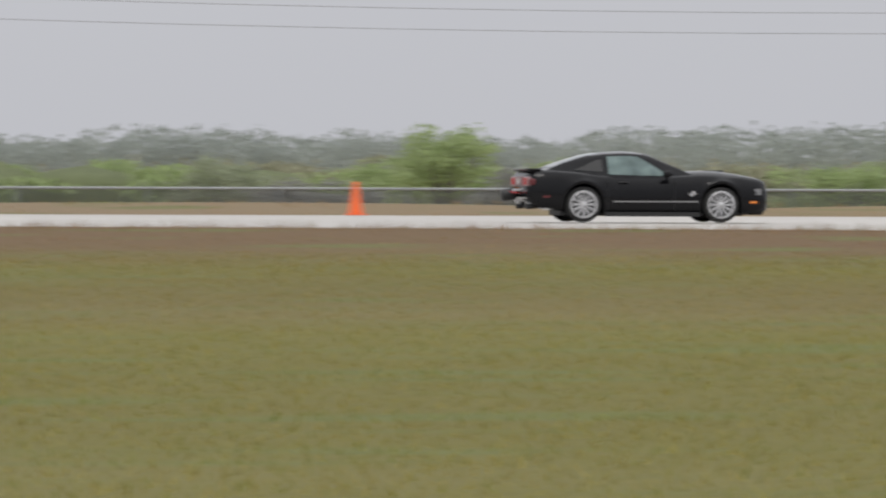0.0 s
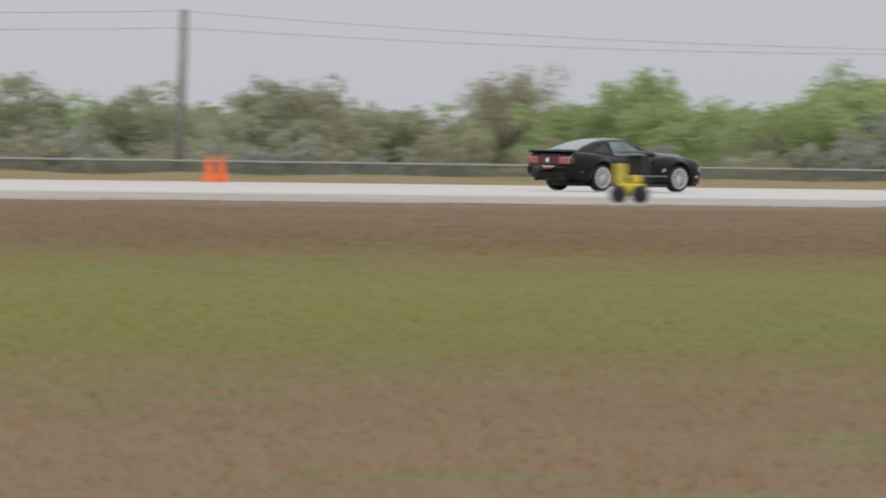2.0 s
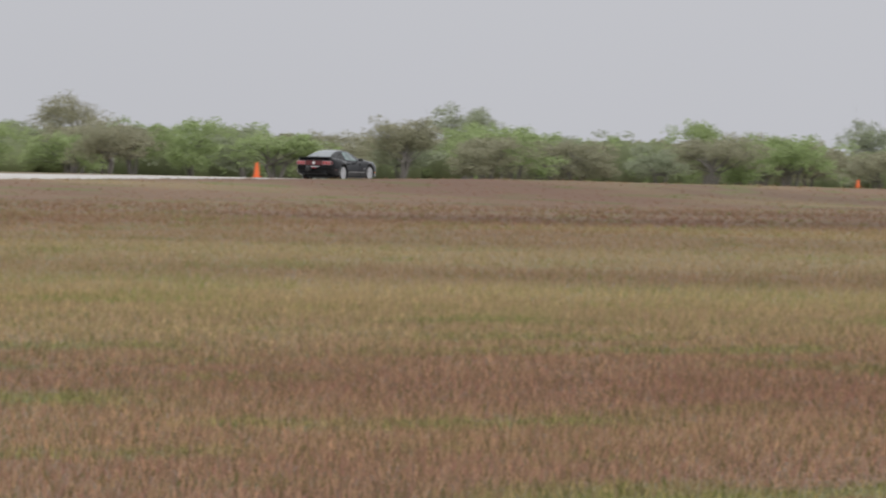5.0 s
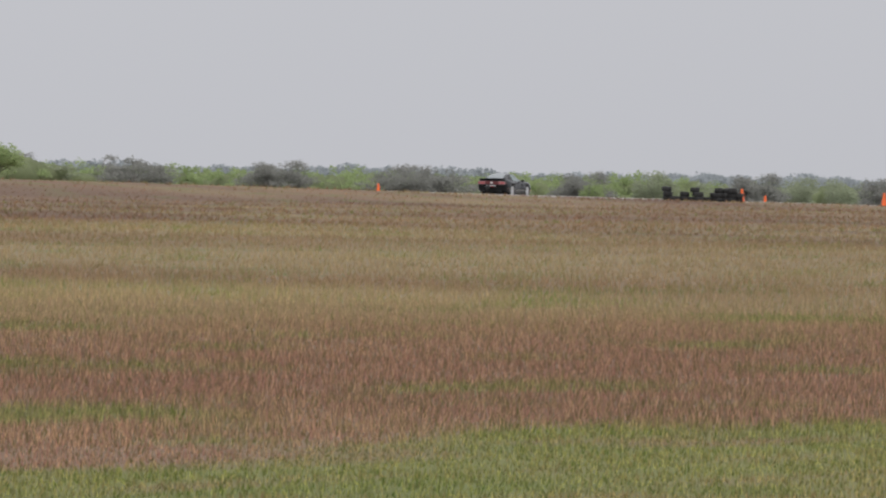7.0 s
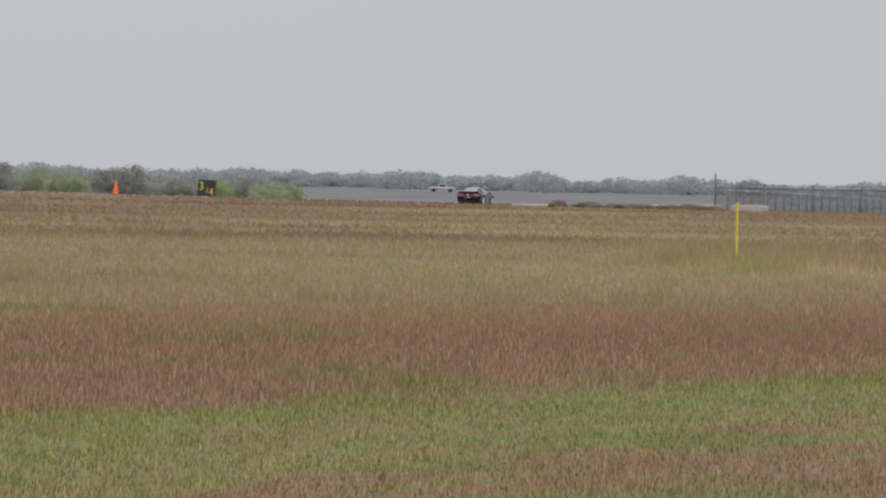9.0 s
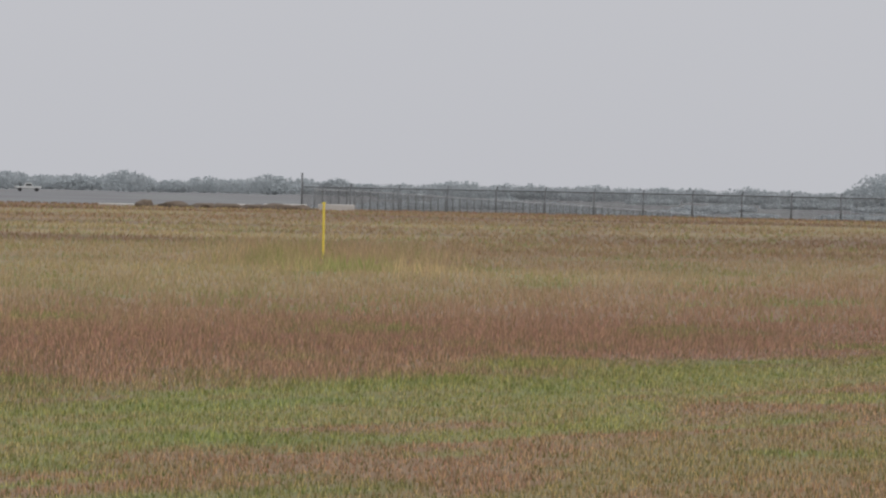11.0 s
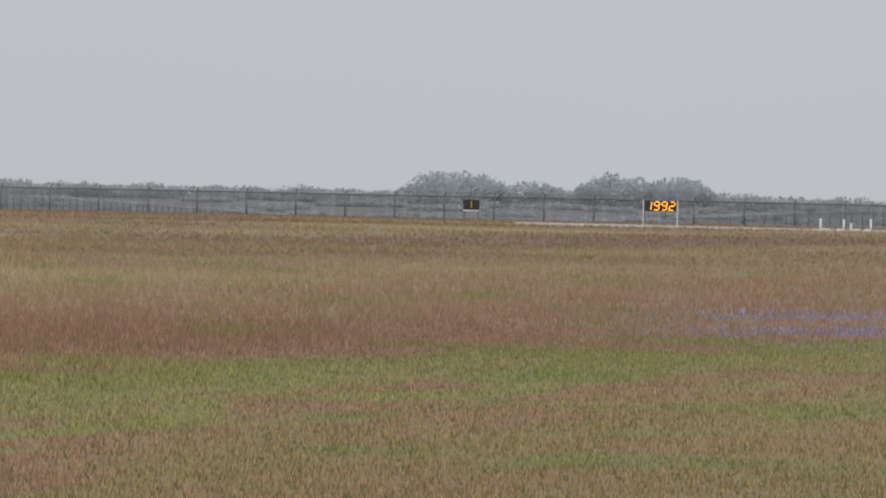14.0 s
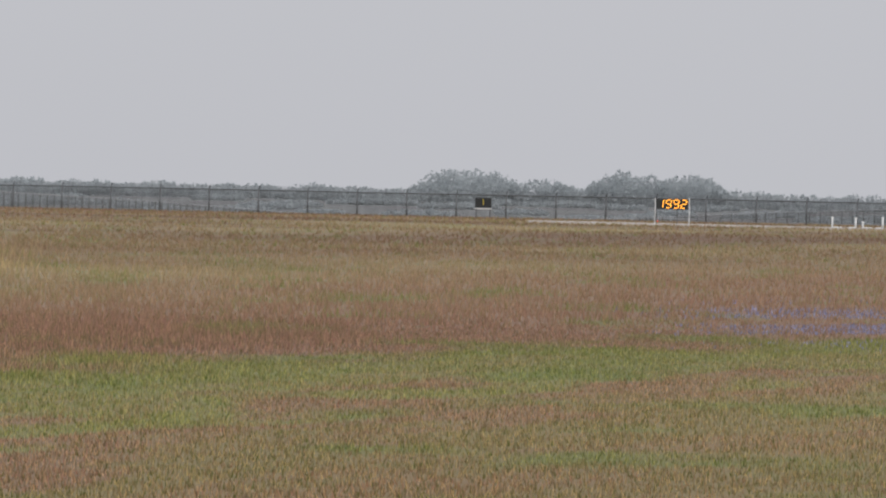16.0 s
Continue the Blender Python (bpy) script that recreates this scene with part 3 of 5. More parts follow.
while fx < 655:
    y0 = 262 + tree_rng.uniform(-8, 10)
    a = math.degrees(math.atan2(fx, y0))
    e = float(np.interp(a, PROFILE_AZ, PROFILE_E)) + tree_rng.uniform(-2, 30)
    if a < 25:
        e += 22
        if tree_rng.random() < 0.45:
            fx += 4.0
            continue
    kind = ("green", "green", "dull", "green", "green", "brown")[tree_rng.integers(6)] if a > 21 else ("dull", "grey", "green")[tree_rng.integers(3)]
    if a > 62:
        kind = ("green", "dull", "green", "brown")[tree_rng.integers(4)]
    h = max(1.3, top_height(a, y0, e))
    tree(kind, fx, y0, h, tree_rng.uniform(4.2, 6.4))
    fx += tree_rng.uniform(2.6, 4.6) * (1 + fx / 2500)


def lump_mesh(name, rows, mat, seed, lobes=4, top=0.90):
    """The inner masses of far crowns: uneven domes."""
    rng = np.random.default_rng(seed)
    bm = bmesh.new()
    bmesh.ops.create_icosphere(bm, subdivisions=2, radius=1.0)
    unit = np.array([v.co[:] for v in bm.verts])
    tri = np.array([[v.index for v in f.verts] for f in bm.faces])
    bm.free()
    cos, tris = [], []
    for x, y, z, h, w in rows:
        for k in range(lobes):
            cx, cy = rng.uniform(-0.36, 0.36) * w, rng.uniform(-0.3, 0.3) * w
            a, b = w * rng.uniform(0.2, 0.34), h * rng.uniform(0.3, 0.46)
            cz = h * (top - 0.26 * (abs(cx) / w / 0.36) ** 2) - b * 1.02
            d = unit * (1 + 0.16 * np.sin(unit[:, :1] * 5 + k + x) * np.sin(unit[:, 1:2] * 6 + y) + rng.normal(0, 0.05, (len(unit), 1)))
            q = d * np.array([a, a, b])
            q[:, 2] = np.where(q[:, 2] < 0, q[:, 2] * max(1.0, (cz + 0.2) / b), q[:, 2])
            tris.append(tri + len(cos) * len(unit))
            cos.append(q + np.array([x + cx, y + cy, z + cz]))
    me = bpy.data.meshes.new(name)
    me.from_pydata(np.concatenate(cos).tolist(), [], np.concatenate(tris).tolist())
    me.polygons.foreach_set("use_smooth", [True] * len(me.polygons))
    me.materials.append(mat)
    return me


def dome_centres(rng, w, h, n):
    """Clump centres that fill a round, uneven crown down to the ground."""
    u = rng.uniform(-1, 1, n)
    v = rng.uniform(-1, 1, n) * np.sqrt(1 - u * u)
    p1, p2, p3 = rng.uniform(0, 6.28, 3)
    lid = np.clip(1 - np.abs(u) ** 2.6, 0, 1) ** 0.5 * (0.96 + 0.05 * np.sin(u * 6 + p1) + 0.03 * np.sin(u * 13 + p2) + 0.03 * np.sin(v * 9 + p3))
    z = lid * h * np.sqrt(1 - 0.6 * v * v) * rng.random(n) ** 0.42
    return np.stack([u * w * 0.5, v * w * 0.5, z], 1)


def woods(name, rows, mat, label, leaf, per, seed, mass=None, top=0.90, dome=0):
    """Far woods as one sheet of crowns. rows: x, y, foot, height, width."""
    rng = np.random.default_rng(seed)
    out = []
    for x, y, z, h, w in rows:
        if dome:
            out.append(leaves(rng, dome_centres(rng, w, h, dome) + np.array([x, y, z]), leaf * 0.5, per, leaf).reshape(-1, 3))
            continue
        cc = crown_centres(rng, w, h, h * 0.04, 24)
        cc = np.concatenate([cc, np.stack([rng.uniform(-0.5, 0.5, 16) * w, rng.uniform(-0.3, 0.3, 16) * w, rng.uniform(0.0, 0.62, 16) * h], 1)])
        out.append(leaves(rng, cc + np.array([x, y, z]), (w * 0.12, w * 0.12, h * 0.1), per, leaf).reshape(-1, 3))
    ob = new(name, quads_mesh(name, np.concatenate(out), mat, 3))
    if mass:
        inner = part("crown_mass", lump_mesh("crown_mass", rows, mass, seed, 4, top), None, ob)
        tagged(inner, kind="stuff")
    return tagged(ob, label, "woods", kind="stuff")


back = {"green": [], "dull": [], "brown": []}
bx = 30.0
while bx < 760:
    y0 = 305 + tree_rng.uniform(-18, 25)
    a = math.degrees(math.atan2(bx, y0))
    e = float(np.interp(a, PROFILE_AZ, PROFILE_E)) + tree_rng.uniform(-4, 14)
    h = max(1.2, top_height(a, y0, e))
    back[("green", "green", "dull", "brown")[tree_rng.integers(4)]].append((bx, y0, gz(bx, y0), h, tree_rng.uniform(4.5, 6.5)))
    bx += tree_rng.uniform(1.2, 2.3) * (1 + bx / 900)
for k, rows in back.items():
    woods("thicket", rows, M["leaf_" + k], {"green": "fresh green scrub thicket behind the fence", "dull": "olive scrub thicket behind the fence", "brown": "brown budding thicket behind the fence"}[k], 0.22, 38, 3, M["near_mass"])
# undergrowth in front of the thicket
under, ux = [], 100.0
while ux < 440:
    y0 = tree_rng.uniform(246, 253)
    under.append((ux, y0, gz(ux, y0), tree_rng.uniform(1.7, 3.3), tree_rng.uniform(3.0, 4.6)))
    ux += tree_rng.uniform(1.3, 2.9)
for k in ("grey", "brown"):
    woods("undergrowth", under[k == "grey"::2], M["brush" if k == "grey" else "leaf_brown"], {"brown": "low half-bare brown brush under the trees", "grey": "low bare grey brush under the trees"}[k], 0.19, 30, 31)
# low green shrubs past the thicket's end
low = []
for a in np.arange(68.1, 74.15, 0.035):
    y0 = tree_rng.uniform(330, 420)
    x0, _ = spot(a, y0)
    e = tree_rng.uniform(-3, 9) if a < 72.2 else tree_rng.uniform(4, 18) + (8 if a > 73.2 else 0)
    low.append((x0, y0, gz(x0, y0), max(0.9, top_height(a, y0, e)), tree_rng.uniform(4, 7)))
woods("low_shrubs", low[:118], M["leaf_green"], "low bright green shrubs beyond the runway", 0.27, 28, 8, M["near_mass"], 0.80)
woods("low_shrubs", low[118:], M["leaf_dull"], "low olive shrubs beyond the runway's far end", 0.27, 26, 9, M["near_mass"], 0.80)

far = []
for a in np.arange(2.0, 66, 0.25):
    for k in range(2):
        r = tree_rng.uniform(840, 900) + 70 * k
        e = -37 + 8 * math.sin(a * 1.9) + 5 * math.sin(a * 4.7 + 1) + tree_rng.uniform(-4, 6) - (12 if 11.2 < a < 13.6 else 0) + (14 if k == 0 else 0)
        if a > 24:
            e += 14
        x0, y0 = away(a, r)
        z0 = gz(x0, y0) - 0.3
        far.append((x0, y0, z0, (EYE - e * r / F_PX - z0) * 1.0, tree_rng.uniform(7, 11)))
woods("distant_woods", far, M["mid_leaf"], "grey-green woods on the horizon with haze in the leaf colour", 0.42, 2, 21, dome=340)

# the far treeline: a low run of woods, and the round oaks that stand out of it (direction, top, width)
OAKS = [(79.02, 3, 10), (79.47, 8, 11), (79.63, -3, 7), (79.735, -28, 9.5), (79.79, -24, 8), (79.86, -30, 12), (79.93, -28, 10), (80.01, -25, 9), (80.09, -8, 6), (80.28, -15, 10), (80.38, -7, 8), (80.61, -16, 6),
        (80.66, -26, 6.5), (80.715, -33, 5), (80.77, -25, 6), (80.84, -28, 8.5), (80.92, -17, 6), (81.01, -20, 7), (81.09, -27, 8), (81.16, -26, 7), (81.22, -16, 6), (81.43, -1, 12), (81.62, 3, 12), (81.8, 7, 11), (82.05, 3, 12),
        (77.4, 1, 11), (77.67, 5, 9), (77.83, 5, 8), (78.16, 5, 11), (78.5, 7, 12), (75.55, -7, 9), (76.35, -4, 9), (74.8, -2, 10), (73.9, -2, 10)]
far = []
for a in np.arange(62.5, 84.5, 0.18):
    for k in range(2):
        r = tree_rng.uniform(2420, 2640)
        e = (7 if a > 77 else 1 + 3 * max(0.0, a - 75)) + 2.5 * math.sin(a * 3.1) + 2.5 * math.sin(a * 9.7 + 2) + tree_rng.uniform(-2, 4) + (6 if k else 0) + (3 if a > 81.5 else 0)
        x0, y0 = away(a, r)
        z0 = gz(x0, y0) - 0.3
        far.append((x0, y0, z0, (EYE - e * r / F_PX - z0) * 1.0, tree_rng.uniform(8, 13)))
for a, e, w in OAKS:
    x0, y0 = away(a, 2360 + tree_rng.uniform(-30, 30))
    z0 = gz(x0, y0) - 0.3
    far.append((x0, y0, z0, (EYE - e * 2360 / F_PX - z0) * 1.0, w * 1.3))
for a in np.arange(76.8, 84.5, 0.14):
    r = tree_rng.uniform(1500, 2200)
    x0, y0 = away(a, r)
    far.append((x0, y0, gz(x0, y0) - 0.2, tree_rng.uniform(0.9, 1.6), tree_rng.uniform(7, 12)))
woods("far_treeline", far, M["far_leaf"], "far grey treeline across the flat airfield, haze in its colour", 0.72, 2, 22, dome=480)


# ---- the black coupe: nose along +x, near side -y, origin on the ground between the axles ----
STN = [-2.44, -2.40, -2.30, -2.1, -1.9, -1.76, -1.74, -1.66, -1.56, -1.46, -1.36, -1.26, -1.16, -1.06, -0.98, -0.96, -0.8, -0.5, -0.1, 0.3, 0.7, 0.94, 0.96, 0.98, 1.06, 1.16, 1.26, 1.36, 1.46, 1.56, 1.66, 1.74, 1.76, 1.9, 2.05, 2.18, 2.27, 2.31]


def hull(x):
    """Bottom, shoulder height, half width and crown of the body at x."""
    zb = float(np.interp(x, [-2.44, -2.3, -2.0, -1.7, -0.9, 0.9, 1.8, 2.31], [0.42, 0.33, 0.27, 0.21, 0.17, 0.17, 0.19, 0.24]))
    zs = float(np.interp(x, [-2.44, -2.38, -2.0, -1.5, -1.0, -0.2, 0.6, 0.85, 1.3, 1.8, 2.15, 2.27, 2.31], [0.88, 0.99, 1.00, 0.97, 0.91, 0.88, 0.895, 0.925, 0.915, 0.88, 0.835, 0.79, 0.70]))
    hw = float(np.interp(x, [-2.44, -2.3, -1.9, -1.36, -0.8, 0.2, 0.9, 1.36, 1.8, 2.1, 2.25, 2.31], [0.78, 0.875, 0.925, 0.945, 0.905, 0.895, 0.915, 0.93, 0.91, 0.865, 0.79, 0.68]))
    return zb, zs, hw


def coupe_body():
    bm = bmesh.new()
    rings = []
    for x in STN:
        zb, zs, hw = hull(x)
        za = zb
        for ax in (-1.36, 1.36):
            if abs(x - ax) < 0.39:
                za = max(za, 0.345 + math.sqrt(0.395 ** 2 - (x - ax) ** 2))
        zm = max(0.56, za + 0.03)
        flare = 0.034 * max(0.0, 1 - min(abs(x - 1.36), abs(x + 1.36)) / 0.55)
        bulge = 0.065 * math.exp(-((x - 1.25) / 0.75) ** 2)
        half = [(0.0, zb), (hw - 0.27, zb), (hw - 0.27, za), (hw - 0.02, za), (hw + flare, za + 0.04 if za > zb + 0.05 else za + 0.12), (hw + 0.01 + flare * 0.5, zm + 0.05), (hw - 0.015, max(zm + 0.06, zs - 0.16)),
                (hw - 0.055, max(zm + 0.07, zs - 0.06)), (hw - 0.13, zs), (hw * 0.45, zs + 0.018 + bulge), (0.0, zs + 0.025 + bulge)]
        ring = [bm.verts.new((x, -y, z)) for y, z in half] + [bm.verts.new((x, y, z)) for y, z in reversed(half[1:-1])]
        rings.append(ring)
    k = len(rings[0])
    for p, q in zip(rings, rings[1:]):
        for i in range(k):
            bm.faces.new((p[i], q[i], q[(i + 1) % k], p[(i + 1) % k]))
    bm.faces.new(list(reversed(rings[0])))
    bm.faces.new(rings[-1])
    bmesh.ops.recalc_face_normals(bm, faces=bm.faces[:])
    return bm


ROOF_X = [-2.05, -1.9, -1.66, -1.26, -0.9, -0.5, -0.2, 0.0, 0.14, 0.43, 0.70, 0.86]
ROOF_Z = [0.99, 1.06, 1.165, 1.292, 1.35, 1.37, 1.355, 1.315, 1.255, 1.115, 0.98, 0.91]


def cabin(x, v, out=0.0):
    """A point of the cabin: v 0 to 1 up the side, 1 to 2 across the roof to its middle."""
    zs = hull(x)[1] - 0.02
    zt = float(np.interp(x, ROOF_X, ROOF_Z)) + 0.012
    wb = float(np.interp(x, [-2.05, -1.5, -0.8, 0.3, 0.86], [0.66, 0.75, 0.81, 0.80, 0.74]))
    wt = wb - 0.30 * min(1.0, max(0.0, (zt - zs) / 0.40)) ** 0.9
    zc = zs + (zt - zs) * 0.90
    if v <= 1:
        return wb + (wt - wb) * v + out, zs + (zc - zs) * v + out * 0.35
    u = v - 1
    return (wt + out) * (1 - u), zc + (zt - zc) * math.sin(u * math.pi / 2) + out


def coupe_cabin():
    bm = bmesh.new()
    xs = [-2.05, -1.9, -1.75, -1.55, -1.3, -1.1, -0.9, -0.7, -0.5, -0.35, -0.2, -0.05, 0.1, 0.22, 0.36, 0.5, 0.65, 0.78, 0.86]
    vs = [0, 0.3, 0.6, 0.85, 1.0, 1.12, 1.35, 1.65, 2.0]
    rings = []
    for x in xs:
        half = [cabin(x, v) for v in vs]
        rings.append([bm.verts.new((x, -y, z)) for y, z in half] + [bm.verts.new((x, y, z)) for y, z in reversed(half[:-1])])
    for p, q in zip(rings, rings[1:]):
        for i in range(len(p) - 1):
            bm.faces.new((p[i], q[i], q[i + 1], p[i + 1]))
    bmesh.ops.recalc_face_normals(bm, faces=bm.faces[:])
    return bm


def pane(xs, lo, hi, side):
    """A window that follows the cabin; lo and hi give v along it. side 0: across the car."""
    bm = bmesh.new()
    rows = []
    for x in xs:
        if side:
            vs = np.linspace(lo(x), hi(x), 5)
            rows.append([bm.verts.new((x, side * cabin(x, v, 0.006)[0], cabin(x, v, 0.006)[1])) for v in vs])
        else:
            vs = np.linspace(lo(x), 2.0, 6)
            pts = [cabin(x, v, 0.007) for v in vs]
            rows.append([bm.verts.new((x, -y, z)) for y, z in pts] + [bm.verts.new((x, y, z)) for y, z in reversed(pts[:-1])])
    for p, q in zip(rows, rows[1:]):
        for i in range(len(p) - 1):
            bm.faces.new((p[i], p[i + 1], q[i + 1], q[i]))
    bmesh.ops.recalc_face_normals(bm, faces=bm.faces[:])
    return bm


def side_panel(x0, x1, z0, z1, side, out, n=8):
    """A strip on the body's flank."""
    bm = bmesh.new()
    rows = []
    for x in np.linspace(x0, x1, n):
        hw = hull(x)[2]
        rows.append([bm.verts.new((x, side * (hw + out), z0)), bm.verts.new((x, side * (hw + out + 0.004), z1)), bm.verts.new((x, side * (hw - 0.06), z1)), bm.verts.new((x, side * (hw - 0.06), z0))])
    for p, q in zip(rows, rows[1:]):
        for i in range(4):
            bm.faces.new((p[i], p[(i + 1) % 4], q[(i + 1) % 4], q[i]))
    bm.faces.new(rows[0])
    bm.faces.new(rows[-1])
    bmesh.ops.recalc_face_normals(bm, faces=bm.faces[:])
    return bm


coupe = thing("car", "black two-door fastback coupe with silver multi-spoke wheels and side stripe", "car")
body = part("body", coupe_body(), M["paint"], coupe, smooth=True)
cab = part("roof", coupe_cabin(), M["paint"], coupe, smooth=True)
part("windscreen", pane(np.linspace(-0.06, 0.72, 8), lambda x: 1.1, None, 0), M["glass"], coupe, "tinted windscreen", True)
part("rear_window", pane(np.linspace(-1.93, -1.02, 9), lambda x: 1.12, None, 0), M["rear_glass"], coupe, "sloping rear window with the sky's sheen in its colour", True)
for side in (-1, 1):
    part("door_window", pane(np.linspace(-0.84, 0.33, 13), lambda x: 0.10, lambda x: min(0.90, 0.10 + 0.8 * (1 - max(0.0, (x + 0.22) / 0.60)) ** 0.75), side), M["glass2"], coupe, "pale green side window", True)
    part("quarter_window", pane(np.linspace(-1.50, -0.95, 8), lambda x: 0.22, lambda x: 0.22 + 0.56 * min(1.0, (x + 1.56) / 0.5), side), M["trim"], coupe, "dark louvred quarter window", True)
    part("side_stripe", side_panel(-0.78, 0.90, 0.392, 0.416, side, 0.018), M["stripe"], coupe, "thin silver side stripe")
    part("sill", side_panel(-0.94, 0.94, 0.115, 0.20, side, 0.012), M["trim"], coupe)
    part("side_marker", side_panel(-2.16, -2.02, 0.475, 0.515, side, 0.008, 3), M["dark_red"], coupe, "red side marker lamp")
    part("turn_lamp", side_panel(1.93, 2.08, 0.375, 0.42, side, 0.010, 5), M["amber"], coupe, "amber turn lamp")
    part("headlight", side_panel(2.03, 2.17, 0.54, 0.66, side, 0.006, 5), M["lamp"], coupe, "clear headlight")
    badge = bmesh.new()
    for k, (dx, dz, w, h) in enumerate(((0, 0, 0.16, 0.022), (0.02, 0.035, 0.07, 0.03), (-0.02, -0.03, 0.06, 0.025))):
        box(badge, 0.79 + dx - w / 2, 0.79 + dx + w / 2, side * 0.926 - 0.006, side * 0.926 + 0.006, 0.555 + dz - h / 2, 0.555 + dz + h / 2)
    part("fender_badge", badge, M["chrome"], coupe, "silver fender badge")
    mir = box(bmesh.new(), 0.19, 0.36, side * 0.99 - 0.09, side * 0.99 + 0.09, 0.885, 1.01, 0.035)
    rod(mir, (0.31, side * 0.78, 0.90), (0.29, side * 0.95, 0.93), 0.025)
    part("mirror", mir, M["paint"], coupe, smooth=True)
    part("door_handle", box(bmesh.new(), -0.66, -0.48, side * 0.902 - 0.02, side * 0.902 + 0.02, 0.765, 0.79, 0.006), M["trim"], coupe)
    for lx in (-0.88, 0.44):
        part("door_gap", boxed(lx - 0.004, lx + 0.004, side * hull(lx)[2] - 0.012, side * hull(lx)[2] + 0.0135, 0.24, 0.80), M["trim"], coupe)
    lens = part("tail_lamp", box(bmesh.new(), -2.462, -2.38, side * 0.62 - 0.20, side * 0.62 + 0.20, 0.70, 0.875, 0.01), M["surround"], coupe, "pale triple tail lamp surround")
    for k in range(3):
        y0 = side * (0.49 + k * 0.125)
        part("lens", box(bmesh.new(), -2.475, -2.40, y0 - 0.038, y0 + 0.038, 0.72, 0.855, 0.008), M["red"], lens, "red lamp bar")
    part("wrap_lens", box(bmesh.new(), -2.44, -2.30, side * 0.835 - 0.05, side * 0.835 + 0.05, 0.72, 0.84, 0.02), M["dark_red"], lens, "dark red wrap-round lens")
    part("exhaust_tip", rod(bmesh.new(), (-2.42, side * 0.52, 0.30), (-2.2, side * 0.52, 0.31), 0.05, seg=12), M["trim"], coupe, smooth=True)
part("rear_panel", boxed(-2.458, -2.36, -0.41, 0.41, 0.69, 0.88, bevel=0.01), M["dark_red"], coupe, "dark red reflective panel between the tail lamps")
em = lathe([(0.0001, -0.02), (0.05, -0.02), (0.06, 0.0), (0.06, 0.02), (0.0001, 0.02)], 20)
part("round_emblem", em, M["white"], coupe, "round pale emblem", at=pose(-2.47, 0, 0.785, 0, 0, 90))
part("rear_bumper", boxed(-2.475, -2.2, -0.82, 0.82, 0.42, 0.65, bevel=0.06), M["paint"], coupe, smooth=False)
part("diffuser", boxed(-2.30, -2.0, -0.55, 0.55, 0.27, 0.43, bevel=0.03), M["trim"], coupe)
sp = box(bmesh.new(), -2.46, -2.16, -0.76, 0.76, 1.002, 1.038, 0.012)
for y0 in (-0.74, 0.0, 0.74):
    box(sp, -2.42, -2.28, y0 - 0.04, y0 + 0.04, 0.98, 1.03)
part("spoiler", sp, M["paint"], coupe, "low rear wing")
pack = lathe([(0.001, -0.15), (0.09, -0.15), (0.115, -0.11), (0.115, 0.11), (0.09, 0.15), (0.001, 0.15)], 14, "Z")
chute = part("parachute_pack", pack, M["trim"], coupe, "round black brake-parachute pack", True, at=pose(-2.64, 0.16, 0.53, 0, 82, 0))
part("bracket", boxed(-2.58, -2.44, -0.26, 0.30, 0.60, 0.64, bevel=0.008), M["alloy"], coupe, "bare metal parachute bracket")
part("cord", rod(bmesh.new(), (-2.62, 0.02, 0.58), (-2.48, -0.14, 0.56), 0.018), M["red"], coupe, "red release cord")
part("front_bumper", boxed(1.95, 2.27, -0.66, 0.66, 0.15, 0.36, bevel=0.05), M["trim"], coupe)
part("grille", boxed(2.2, 2.32, -0.58, 0.58, 0.46, 0.68, bevel=0.02), M["trim"], coupe)
part("bonnet_scoop", boxed(1.12, 1.55, -0.26, 0.26, 0.95, 1.012, bevel=0.025), M["paint"], coupe)
part("underbody", boxed(-1.75, 1.85, -0.62, 0.62, 0.13, 0.24), M["trim"], coupe)
tyre_mesh = mesh_of("tyre", lathe([(0.262, -0.12), (0.305, -0.128), (0.335, -0.115), (0.345, -0.09), (0.345, 0.09), (0.335, 0.115), (0.30, 0.128), (0.262, 0.12)], 40, caps=False), M["tyre"], True)
rb = lathe([(0.238, -0.122), (0.268, -0.130), (0.270, -0.10), (0.24, -0.09), (0.23, 0.10)], 40, caps=False)
rim_mesh = mesh_of("rim", rb, M["alloy"], True)
sb = bmesh.new()
for k in range(12):
    w = 2 * math.pi * k / 12
    for d in (-0.09, 0.09):
        rod(sb, (0.05 * math.cos(w), -0.10, 0.05 * math.sin(w)), (0.25 * math.cos(w + d), -0.112, 0.25 * math.sin(w + d)), 0.012, 0.010, 5)
spoke_mesh = mesh_of("spokes", sb, M["alloy"])
hub_mesh = mesh_of("hub_cap", lathe([(0.001, -0.125), (0.045, -0.12), (0.06, -0.10), (0.06, -0.05)], 16), M["alloy"], True)
disc_mesh = mesh_of("brake_disc", lathe([(0.02, -0.02), (0.232, -0.02), (0.232, 0.0), (0.02, 0.0)], 28), M["rotor"], True)
WHEELS = []
for x0 in (-1.36, 1.36):
    for side in (-1, 1):
        wheel = new("wheel")
        wheel.parent = coupe
        wheel.empty_display_size = 0.1
        turn = 0 if side < 0 else 180
        wheel.matrix_basis = pose(x0, side * 0.80, 0.345, 0, 0, turn)
        WHEELS.append((wheel, x0, side))
        for nm, me in (("tyre", tyre_mesh), ("rim", rim_mesh), ("spokes", spoke_mesh), ("hub_cap", hub_mesh), ("brake_disc", disc_mesh)):
            part(nm, me, None, wheel)


